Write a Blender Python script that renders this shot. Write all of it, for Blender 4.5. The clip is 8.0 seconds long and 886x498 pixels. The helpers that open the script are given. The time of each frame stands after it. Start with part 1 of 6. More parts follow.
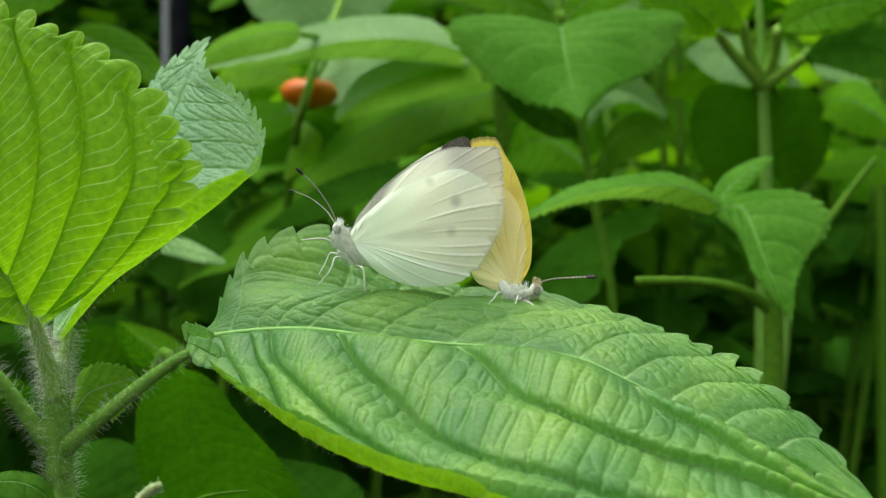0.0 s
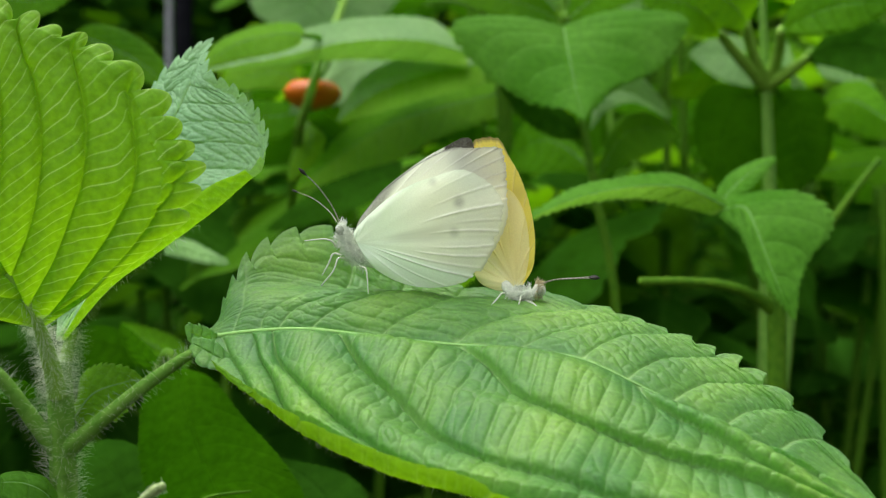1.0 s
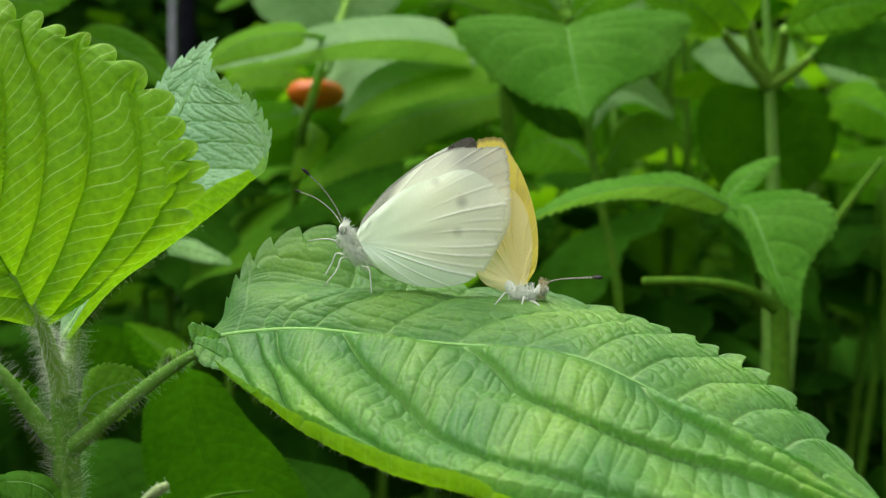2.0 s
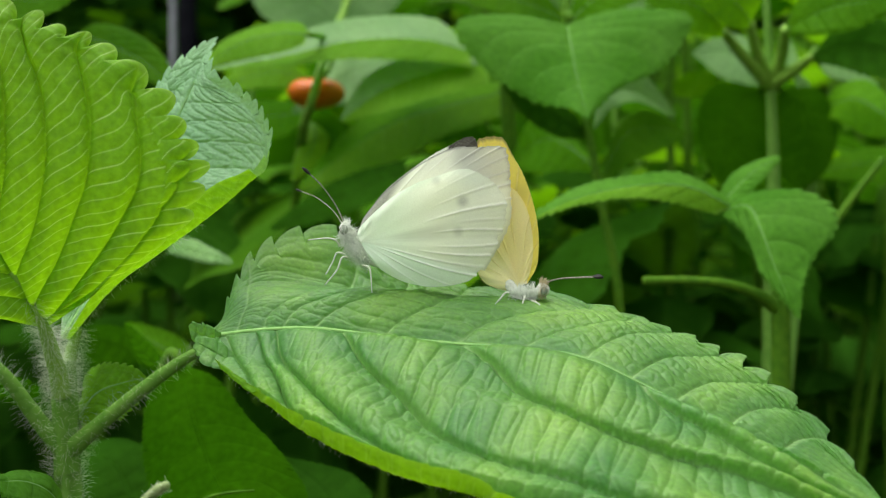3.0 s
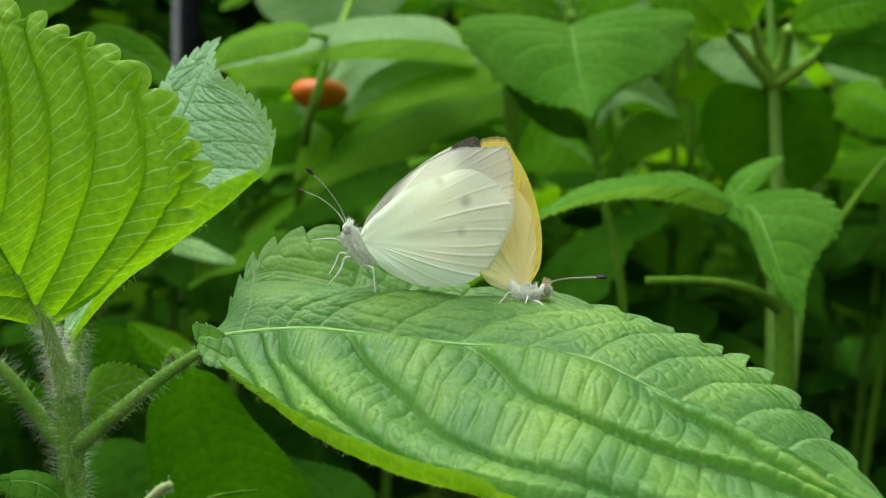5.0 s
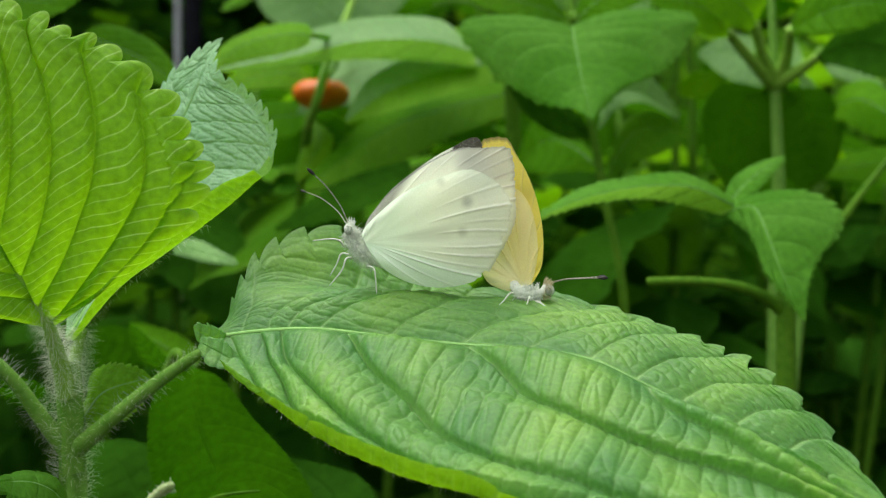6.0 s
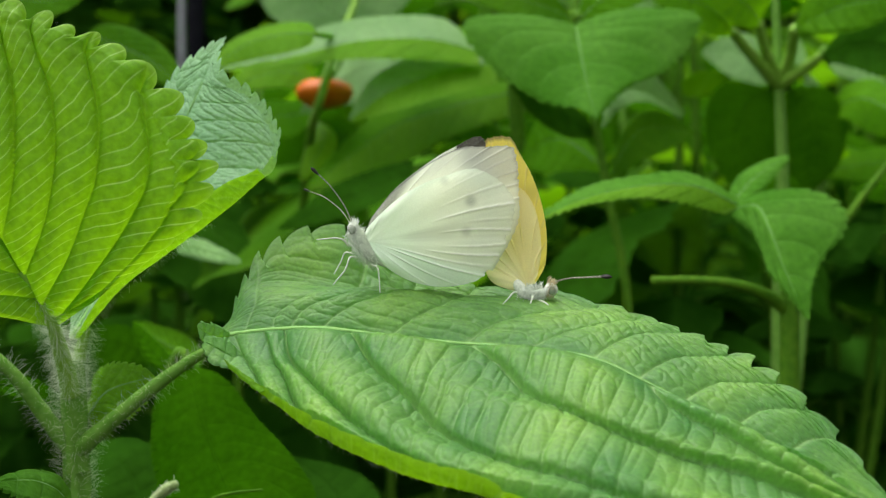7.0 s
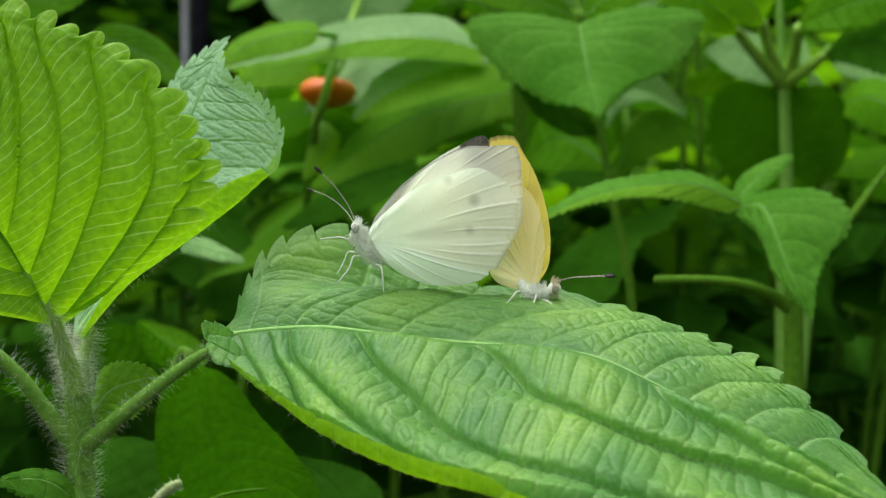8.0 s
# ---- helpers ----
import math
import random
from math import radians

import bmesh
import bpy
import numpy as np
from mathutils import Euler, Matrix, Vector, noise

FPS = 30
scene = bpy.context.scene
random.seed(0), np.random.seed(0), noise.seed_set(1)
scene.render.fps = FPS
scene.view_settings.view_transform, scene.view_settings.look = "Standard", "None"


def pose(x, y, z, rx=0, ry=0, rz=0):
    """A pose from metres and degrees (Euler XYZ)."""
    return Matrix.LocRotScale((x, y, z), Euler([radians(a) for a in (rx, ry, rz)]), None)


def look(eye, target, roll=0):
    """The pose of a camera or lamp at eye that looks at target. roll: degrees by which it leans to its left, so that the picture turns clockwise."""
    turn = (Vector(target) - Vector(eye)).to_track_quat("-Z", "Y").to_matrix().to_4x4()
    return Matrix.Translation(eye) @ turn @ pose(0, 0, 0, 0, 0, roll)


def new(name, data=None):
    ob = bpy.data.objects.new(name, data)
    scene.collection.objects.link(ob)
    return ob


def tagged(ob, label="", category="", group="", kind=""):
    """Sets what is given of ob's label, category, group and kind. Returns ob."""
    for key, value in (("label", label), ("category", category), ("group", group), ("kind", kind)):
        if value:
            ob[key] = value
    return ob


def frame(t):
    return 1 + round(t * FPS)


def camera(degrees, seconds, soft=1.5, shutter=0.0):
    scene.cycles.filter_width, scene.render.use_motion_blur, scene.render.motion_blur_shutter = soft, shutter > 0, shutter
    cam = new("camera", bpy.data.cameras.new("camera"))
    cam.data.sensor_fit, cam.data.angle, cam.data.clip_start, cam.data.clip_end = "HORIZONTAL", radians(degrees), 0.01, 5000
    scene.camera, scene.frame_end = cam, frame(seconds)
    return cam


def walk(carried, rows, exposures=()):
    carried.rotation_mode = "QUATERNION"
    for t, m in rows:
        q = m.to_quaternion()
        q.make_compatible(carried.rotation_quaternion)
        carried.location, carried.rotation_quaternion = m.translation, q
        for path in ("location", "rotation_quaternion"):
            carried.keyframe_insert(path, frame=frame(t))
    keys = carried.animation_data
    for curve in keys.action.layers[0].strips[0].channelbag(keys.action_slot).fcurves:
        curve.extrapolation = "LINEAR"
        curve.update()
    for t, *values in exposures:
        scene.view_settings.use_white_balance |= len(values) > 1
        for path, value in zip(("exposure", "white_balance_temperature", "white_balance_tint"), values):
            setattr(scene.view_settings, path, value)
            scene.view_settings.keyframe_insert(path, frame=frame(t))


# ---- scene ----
cam = camera(46, 8.0, soft=1.2)
cam.data.dof.use_dof = True
cam.data.dof.focus_distance = 0.162
cam.data.dof.aperture_fstop = 23.0
walk(cam, [
    (0, pose(0, 0, 0.62, 90.008, 0, -0.419)),
    (0.5, pose(0, 0, 0.62, 90.037, 0, -0.332)),
    (1, pose(0, 0, 0.62, 90.046, 0, -0.252)),
    (1.5, pose(0, 0, 0.62, 90.051, 0, -0.131)),
    (3, pose(0, 0, 0.62, 90.000, 0, -0.048)),
    (3.5, pose(0, 0, 0.62, 90.000, 0, 0.000)),
    (4, pose(0, 0, 0.62, 90.003, 0, 0.046)),
    (4.5, pose(0, 0, 0.62, 90.003, 0, 0.101)),
    (6, pose(0, 0, 0.62, 90.039, 0, 0.201)),
    (6.5, pose(0, 0, 0.62, 90.000, 0, 0.345)),
    (7, pose(0, 0, 0.62, 89.990, 0, 0.393)),
    (7.5, pose(0, 0, 0.62, 89.953, 0, 0.555)),
    (8, pose(0, 0, 0.62, 89.947, 0, 0.587)),
], exposures=[(0, 0.58), (8, 0.58)])

# ---- daylight: bright overcast ----
world = bpy.data.worlds.new("overcast_sky")
scene.world = world
world.use_nodes = True
wn = world.node_tree.nodes
sky = wn.new("ShaderNodeTexSky")
sky.sky_type = "NISHITA"
sky.sun_disc = False
sky.sun_elevation = radians(62)
sky.sun_rotation = radians(240)
sky.air_density = 1.0
sky.dust_density = 4.0
wn["Background"].inputs["Strength"].default_value = 0.16
veil = wn.new("ShaderNodeHueSaturation")
veil.inputs["Saturation"].default_value = 0.1
world.node_tree.links.new(sky.outputs[0], veil.inputs["Color"])
world.node_tree.links.new(veil.outputs[0], wn["Background"].inputs["Color"])

sun = new("sun", bpy.data.lights.new("sun", "SUN"))
sun.data.energy = 2.15
sun.data.angle = radians(40)
sun.data.color = (1.0, 0.97, 0.9)
sun.matrix_basis = look((-0.4, 0.75, 3.0), (0, 0.1, 0))

# ---- materials ----


def nodes_of(name):
    m = bpy.data.materials.new(name)
    m.use_nodes = True
    t = m.node_tree
    return m, t, t.nodes, t.links, t.nodes["Principled BSDF"]


def rgb(c):
    return (c[0], c[1], c[2], 1.0)


def noise_tex(n, l, scale, detail=4.0, coord="Object", dist=0.0):
    c = n.new("ShaderNodeTexCoord")
    x = n.new("ShaderNodeTexNoise")
    x.inputs["Scale"].default_value = scale
    x.inputs["Detail"].default_value = detail
    x.inputs["Distortion"].default_value = dist
    l.new(c.outputs[coord], x.inputs["Vector"])
    return x


def ramp(n, l, fac, stops):
    r = n.new("ShaderNodeValToRGB")
    while len(r.color_ramp.elements) < len(stops):
        r.color_ramp.elements.new(0.5)
    for e, (p, c) in zip(r.color_ramp.elements, stops):
        e.position = p
        e.color = rgb(c)
    l.new(fac, r.inputs["Fac"])
    return r.outputs["Color"]


def mix_rgb(n, l, fac, a, b, blend="MIX"):
    x = n.new("ShaderNodeMix")
    x.data_type = "RGBA"
    x.blend_type = blend
    for sock, v in ((x.inputs[0], fac), (x.inputs[6], a), (x.inputs[7], b)):
        if isinstance(v, (int, float)):
            sock.default_value = v
        elif isinstance(v, tuple):
            sock.default_value = rgb(v)
        else:
            l.new(v, sock)
    return x.outputs[2]


def attr_fac(n, name):
    a = n.new("ShaderNodeAttribute")
    a.attribute_name = name
    return a.outputs["Fac"]


def math_node(n, l, op, a, b):
    x = n.new("ShaderNodeMath")
    x.operation = op
    for sock, v in ((x.inputs[0], a), (x.inputs[1], b)):
        if isinstance(v, (int, float)):
            sock.default_value = v
        else:
            l.new(v, sock)
    return x.outputs[0]


def leaf_material(name, dark, light, vein, glow, through_share=0.4, rough=0.48, patch=70.0, grain=900.0, vary=0.25, gloss=0.35, fleck=0.12, paling_shade=None):
    m, t, n, l, p = nodes_of(name)
    big = noise_tex(n, l, patch, 3.0)
    fine = noise_tex(n, l, grain, 5.0)
    base = ramp(n, l, big.outputs["Fac"], [(0.34, dark), (0.66, light)])
    speck = ramp(n, l, fine.outputs["Fac"], [(0.3, (1 - fleck * 1.6, 1 - fleck * 1.5, 1 - fleck * 1.6)), (0.7, (1 + fleck, 1 + fleck * 0.9, 1 + fleck * 0.7))])
    base = mix_rgb(n, l, 1.0, base, speck, "MULTIPLY")
    info = n.new("ShaderNodeObjectInfo")
    tone = ramp(n, l, info.outputs["Random"], [(0.0, (1 - vary, 1 - vary, 1 - vary)), (1.0, (1 + vary, 1 + vary * 0.8, 1 + vary * 0.3))])
    base = mix_rgb(n, l, 1.0, base, tone, "MULTIPLY")
    # interveinal paling, plus crease shade painted as darker vein valleys and brighter pillows
    if paling_shade:
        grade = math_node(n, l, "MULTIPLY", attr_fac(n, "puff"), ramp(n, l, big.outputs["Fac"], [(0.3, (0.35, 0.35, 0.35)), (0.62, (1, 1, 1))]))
        base = mix_rgb(n, l, 1.0, base, ramp(n, l, grade, [(0.0, paling_shade[0]), (1.0, paling_shade[1])]), "MULTIPLY")
    vfac = attr_fac(n, "vein")
    base = mix_rgb(n, l, vfac, base, vein)
    l.new(base, p.inputs["Base Color"])
    p.inputs["Roughness"].default_value = rough
    p.inputs["Specular IOR Level"].default_value = gloss
    bump = n.new("ShaderNodeBump")
    bump.inputs["Strength"].default_value = 0.35
    bump.inputs["Distance"].default_value = 0.0004
    l.new(fine.outputs["Fac"], bump.inputs["Height"])
    l.new(bump.outputs["Normal"], p.inputs["Normal"])
    tr = n.new("ShaderNodeBsdfTranslucent")
    gcol = mix_rgb(n, l, 1.0, glow, tone, "MULTIPLY")
    gcol = mix_rgb(n, l, math_node(n, l, "MULTIPLY", vfac, 0.9), gcol, (min(1, glow[0] * 1.5), min(1, glow[1] * 1.25), glow[2] * 4 + 0.05))
    gcol = mix_rgb(n, l, 1.0, gcol, speck, "MULTIPLY")
    l.new(gcol, tr.inputs["Color"])
    mx = n.new("ShaderNodeMixShader")
    mx.inputs[0].default_value = through_share
    l.new(p.outputs[0], mx.inputs[1])
    l.new(tr.outputs[0], mx.inputs[2])
    l.new(mx.outputs[0], n["Material Output"].inputs["Surface"])
    return m


def plain_material(name, a, b, rough=0.6, scale=300.0, bump_mm=0.1, metal=0.0, gloss=0.25):
    m, t, n, l, p = nodes_of(name)
    x = noise_tex(n, l, scale, 5.0)
    l.new(ramp(n, l, x.outputs["Fac"], [(0.3, a), (0.7, b)]), p.inputs["Base Color"])
    p.inputs["Roughness"].default_value = rough
    p.inputs["Metallic"].default_value = metal
    p.inputs["Specular IOR Level"].default_value = gloss
    bp = n.new("ShaderNodeBump")
    bp.inputs["Distance"].default_value = bump_mm / 1000
    bp.inputs["Strength"].default_value = 0.5
    l.new(x.outputs["Fac"], bp.inputs["Height"])
    l.new(bp.outputs["Normal"], p.inputs["Normal"])
    return m


def wing_material(name, pale, flush, vein, dust, glow, through_share=0.35):
    m, t, n, l, p = nodes_of(name)
    big = noise_tex(n, l, 160.0, 3.0)
    fine = noise_tex(n, l, 5200.0, 3.0)
    base = mix_rgb(n, l, math_node(n, l, "MULTIPLY", big.outputs["Fac"], 0.3), pale, flush)
    base = mix_rgb(n, l, attr_fac(n, "flush"), base, flush)
    base = mix_rgb(n, l, attr_fac(n, "vein"), base, vein)
    grain = ramp(n, l, fine.outputs["Fac"], [(0.3, (0.88, 0.88, 0.88)), (0.7, (1.05, 1.05, 1.05))])
    base = mix_rgb(n, l, 1.0, base, grain, "MULTIPLY")
    speck = ramp(n, l, fine.outputs["Fac"], [(0.35, (0.8, 0.8, 0.8)), (0.65, (1.25, 1.25, 1.25))])
    dfac = math_node(n, l, "MULTIPLY", attr_fac(n, "dust"), speck)
    dfac = math_node(n, l, "MINIMUM", dfac, 1.0)
    base = mix_rgb(n, l, dfac, base, dust)
    l.new(base, p.inputs["Base Color"])
    p.inputs["Roughness"].default_value = 0.6
    p.inputs["Specular IOR Level"].default_value = 0.3
    p.inputs["Sheen Weight"].default_value = 0.15
    tr = n.new("ShaderNodeBsdfTranslucent")
    gcol = mix_rgb(n, l, attr_fac(n, "flush"), glow, flush)
    l.new(mix_rgb(n, l, dfac, gcol, dust), tr.inputs["Color"])
    bp = n.new("ShaderNodeBump")
    bp.inputs["Distance"].default_value = 0.00004
    bp.inputs["Strength"].default_value = 0.6
    l.new(fine.outputs["Fac"], bp.inputs["Height"])
    l.new(bp.outputs["Normal"], p.inputs["Normal"])
    mx = n.new("ShaderNodeMixShader")
    mx.inputs[0].default_value = through_share
    l.new(p.outputs[0], mx.inputs[1])
    l.new(tr.outputs[0], mx.inputs[2])
    l.new(mx.outputs[0], n["Material Output"].inputs["Surface"])
    return m


# last pair: valley and pillow tints, relief shading mixed with real paling
M_TOP = leaf_material("leaf_upper", (0.085, 0.26, 0.06), (0.165, 0.365, 0.072), (0.31, 0.52, 0.17), (0.33, 0.74, 0.01), 0.38, 0.5, 60.0, 1500.0, 0.0, 0.42, paling_shade=((0.42, 0.62, 0.7), (1.32, 1.16, 0.9)))
# turned-out leaf edge; also the brighter green painted on leaves as light shining through
M_LIP_LIT = leaf_material("leaf_edge_and_lit_green", (0.10, 0.27, 0.012), (0.14, 0.33, 0.02), (0.3, 0.5, 0.12), (0.29, 0.61, 0.002), 0.45, 0.7, 50.0, 900.0, 0.0, 0.04)
M_UNDER = leaf_material("leaf_underside", (0.15, 0.36, 0.012), (0.2, 0.43, 0.02), (0.58, 0.78, 0.24), (0.32, 0.65, 0.004), 0.5, 0.6, 50.0, 900.0, 0.0, 0.2)
M_SAGE = leaf_material("leaf_young", (0.19, 0.41, 0.20), (0.26, 0.48, 0.24), (0.26, 0.48, 0.18), (0.3, 0.62, 0.02), 0.35, 0.5, 60.0, 1500.0, 0.0, 0.35)
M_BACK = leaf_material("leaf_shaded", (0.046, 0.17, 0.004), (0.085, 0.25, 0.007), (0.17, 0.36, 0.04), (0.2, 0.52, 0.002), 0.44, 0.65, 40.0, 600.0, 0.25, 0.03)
M_PALE_LEAF = leaf_material("leaf_pale", (0.13, 0.29, 0.085), (0.2, 0.38, 0.125), (0.24, 0.44, 0.16), (0.2, 0.5, 0.02), 0.3, 0.55, 40.0, 600.0, 0.1, 0.2)
# near-black leaf green: the shade under the canopy is put into its colour
M_SHADE_LEAF = leaf_material("leaf_shade_dark", (0.014, 0.06, 0.004), (0.028, 0.105, 0.008), (0.05, 0.17, 0.015), (0.07, 0.22, 0.002), 0.3, 0.85, 30.0, 300.0, 0.35, 0.0)
M_MID = leaf_material("leaf_grey_green", (0.052, 0.185, 0.012), (0.092, 0.255, 0.03), (0.16, 0.35, 0.06), (0.17, 0.46, 0.005), 0.36, 0.7, 40.0, 600.0, 0.1, 0.04)
# dim copy of the leaf green, shade included in the colour
M_DIM = leaf_material("leaf_shade_dim", (0.02, 0.085, 0.001), (0.034, 0.125, 0.002), (0.05, 0.16, 0.006), (0.06, 0.24, 0.001), 0.3, 0.8, 40.0, 600.0, 0.1, 0.0)
M_STEM = plain_material("stem_green", (0.045, 0.14, 0.006), (0.085, 0.2, 0.01), 0.65, 500.0, 0.15, gloss=0.1)
M_STALK = plain_material("stalk_pale", (0.085, 0.22, 0.022), (0.155, 0.31, 0.05), 0.6, 600.0, 0.15, gloss=0.15)
M_YOUNG_STALK = plain_material("stalk_young", (0.17, 0.36, 0.03), (0.25, 0.46, 0.06), 0.6, 600.0, 0.1)
M_RIB = plain_material("midrib_pale", (0.17, 0.37, 0.085), (0.24, 0.44, 0.12), 0.6, 900.0, 0.1)
M_RIB_DIM = plain_material("midrib_dim", (0.09, 0.24, 0.03), (0.13, 0.29, 0.05), 0.55, 900.0, 0.05)
M_HAIR = plain_material("plant_hair", (0.58, 0.68, 0.46), (0.78, 0.85, 0.66), 0.5, 2000.0, 0.01)
M_SOIL = plain_material("soil", (0.02, 0.014, 0.009), (0.06, 0.042, 0.028), 0.95, 30.0, 8.0)
M_FRUIT = plain_material("fruit_skin", (0.6, 0.11, 0.008), (0.68, 0.2, 0.012), 0.25, 20.0, 0.2)
M_POLE = plain_material("dark_pole", (0.005, 0.005, 0.008), (0.012, 0.012, 0.016), 0.8, 60.0, 0.2, 0.0, 0.03)
M_PALE = plain_material("grey_pipe", (0.22, 0.22, 0.25), (0.3, 0.3, 0.34), 0.4, 60.0, 0.1)
M_DRY = plain_material("dry_stub", (0.26, 0.36, 0.14), (0.4, 0.48, 0.24), 0.8, 600.0, 0.3)

# ---- mesh tools ----


def mesh_object(name, verts, faces, material, parent=None, attrs=None, smooth=True, label=""):
    me = bpy.data.meshes.new(name)
    me.from_pydata([tuple(v) for v in verts], [], faces)
    if smooth:
        me.polygons.foreach_set("use_smooth", [True] * len(me.polygons))
    for key, values in (attrs or {}).items():
        a = me.attributes.new(key, "FLOAT", "POINT")
        a.data.foreach_set("value", np.asarray(values, dtype=np.float32))
    me.materials.append(material)
    me.update()
    ob = new(name, me)
    if parent is not None:
        ob.parent = parent
        ob.matrix_parent_inverse = parent.matrix_basis.inverted()
    return tagged(ob, label)


def part(name, bm, material, parent, label=""):
    me = bpy.data.meshes.new(name)
    bm.to_mesh(me)
    bm.free()
    me.polygons.foreach_set("use_smooth", [True] * len(me.polygons))
    me.materials.append(material)
    ob = new(name, me)
    if parent is not None:
        ob.parent = parent
        ob.matrix_parent_inverse = parent.matrix_basis.inverted()
    return tagged(ob, label)


def root(name, place, label, category, group=""):
    ob = new(name)
    ob.empty_display_size = 0.01
    ob.matrix_basis = Matrix.Translation(place)
    return tagged(ob, label, category, group)


def spline(points, n):
    """Evenly spaced points on a smooth curve through the given ones."""
    p = np.array(points, dtype=float)
    if len(p) == 2:
        return p[0] + (p[1] - p[0]) * np.linspace(0, 1, n)[:, None]
    e = np.vstack([2 * p[0] - p[1], p, 2 * p[-1] - p[-2]])
    out = []
    for i in range(len(p) - 1):
        a, b, c, d = e[i], e[i + 1], e[i + 2], e[i + 3]
        t = np.linspace(0, 1, 40, endpoint=False)[:, None]
        out.append(0.5 * (2 * b + (c - a) * t + (2 * a - 5 * b + 4 * c - d) * t ** 2 + (3 * b - a - 3 * c + d) * t ** 3))
    q = np.vstack(out + [p[-1:]])
    s = np.concatenate([[0], np.cumsum(np.linalg.norm(np.diff(q, axis=0), axis=1))])
    x = np.linspace(0, s[-1], n)
    return np.stack([np.interp(x, s, q[:, j]) for j in range(q.shape[1])], 1)


def along(values, s):
    v = np.atleast_1d(np.asarray(values, dtype=float))
    return np.interp(s, np.linspace(0, 1, len(v)), v) if len(v) > 1 else np.full_like(s, v[0])


def unit(v):
    return v / np.maximum(np.linalg.norm(v, axis=-1, keepdims=True), 1e-12)


def tube_data(points, radii, n=24, sides=10, flute=0.0):
    c = spline(points, n)
    s = np.linspace(0, 1, n)
    r = along(radii, s)
    t = unit(np.gradient(c, axis=0))
    ref = np.array([0.13, 0.97, 0.2]) if abs(t[0][1]) < 0.8 else np.array([1.0, 0.1, 0.1])
    a = unit(np.cross(t, ref))
    b = np.cross(t, a)
    ang = np.linspace(0, 2 * math.pi, sides, endpoint=False)
    rr = r[:, None] * (1 + flute * np.cos(4 * ang)[None, :])
    v = c[:, None, :] + rr[..., None] * (np.cos(ang)[None, :, None] * a[:, None, :] + np.sin(ang)[None, :, None] * b[:, None, :])
    verts = v.reshape(-1, 3)
    faces = []
    for i in range(n - 1):
        for j in range(sides):
            k = (j + 1) % sides
            faces.append((i * sides + j, i * sides + k, (i + 1) * sides + k, (i + 1) * sides + j))
    faces.append(tuple(range(sides - 1, -1, -1)))
    faces.append(tuple((n - 1) * sides + j for j in range(sides)))
    return verts, faces


def tube(name, points, radii, material, parent, n=24, sides=10, flute=0.0, label=""):
    v, f = tube_data(points, radii, n, sides, flute)
    return mesh_object(name, v, f, material, parent, None, True, label)


def hairs(name, points, radii, count, length, parent, seed, lean=0.3, thick=0.00005, material=None, droop=0.0):
    """A fringe of fine hairs round a stem, as one mesh."""
    rng = np.random.default_rng(seed)
    c = spline(points, 200)
    t = unit(np.gradient(c, axis=0))
    r = along(radii, np.linspace(0, 1, 200))
    verts, faces = [], []
    for _ in range(count):
        i = rng.integers(0, 200)
        d = rng.normal(size=3)
        d -= t[i] * d.dot(t[i])
        d = unit(d)
        h = length * rng.uniform(0.4, 1.25)
        p = c[i] + d * r[i] * 0.95
        go = unit(d + t[i] * rng.normal(lean, 0.35) + rng.normal(size=3) * 0.15)
        q = p + go * h * 0.55
        e = q + unit(go + rng.normal(size=3) * 0.3 - np.array([0, 0, droop])) * h * 0.45
        x = unit(np.cross(go, t[i] + 0.01)) * thick
        y = unit(np.cross(go, x)) * thick
        o = len(verts)
        for base, w in ((p, 1.0), (q, 0.7)):
            for k in range(3):
                g = 2.094 * k
                verts.append(base + (x * math.cos(g) + y * math.sin(g)) * w)
        verts.append(e)
        for k in range(3):
            m = (k + 1) % 3
            faces.append((o + k, o + m, o + 3 + m, o + 3 + k))
            faces.append((o + 3 + k, o + 3 + m, o + 6))
    ob = mesh_object(name, verts, faces, material or M_HAIR, parent)
    return tagged(ob, kind="stuff")


def wobble(rng, a, b, n=6, f=6.0):
    out = np.zeros_like(a)
    for _ in range(n):
        k = rng.normal(size=2) * f
        out += np.sin(k[0] * a + k[1] * b + rng.uniform(0, 6.28)) / n
    return out


def cells(gx, gy, hand, seed):
    """How far each place lies from the walls of an uneven cell network."""
    ix, iy = np.floor(gx), np.floor(gy)
    f1 = np.full_like(gx, 9.0)
    f2 = np.full_like(gx, 9.0)
    for dx in (-1, 0, 1):
        for dy in (-1, 0, 1):
            cx, cy = ix + dx, iy + dy
            hs = np.sin(cx * 127.1 + cy * 311.7 + hand * 57.3 + seed) * 43758.5453
            ht = np.sin(cx * 269.5 + cy * 183.3 + hand * 11.1 + seed) * 43758.5453
            d = np.hypot(cx + 0.1 + 0.8 * (hs - np.floor(hs)) - gx, cy + 0.1 + 0.8 * (ht - np.floor(ht)) - gy)
            f2 = np.where(d < f1, f1, np.minimum(f2, d))
            f1 = np.minimum(f1, d)
    return np.clip(f2 - f1, 0, 1)


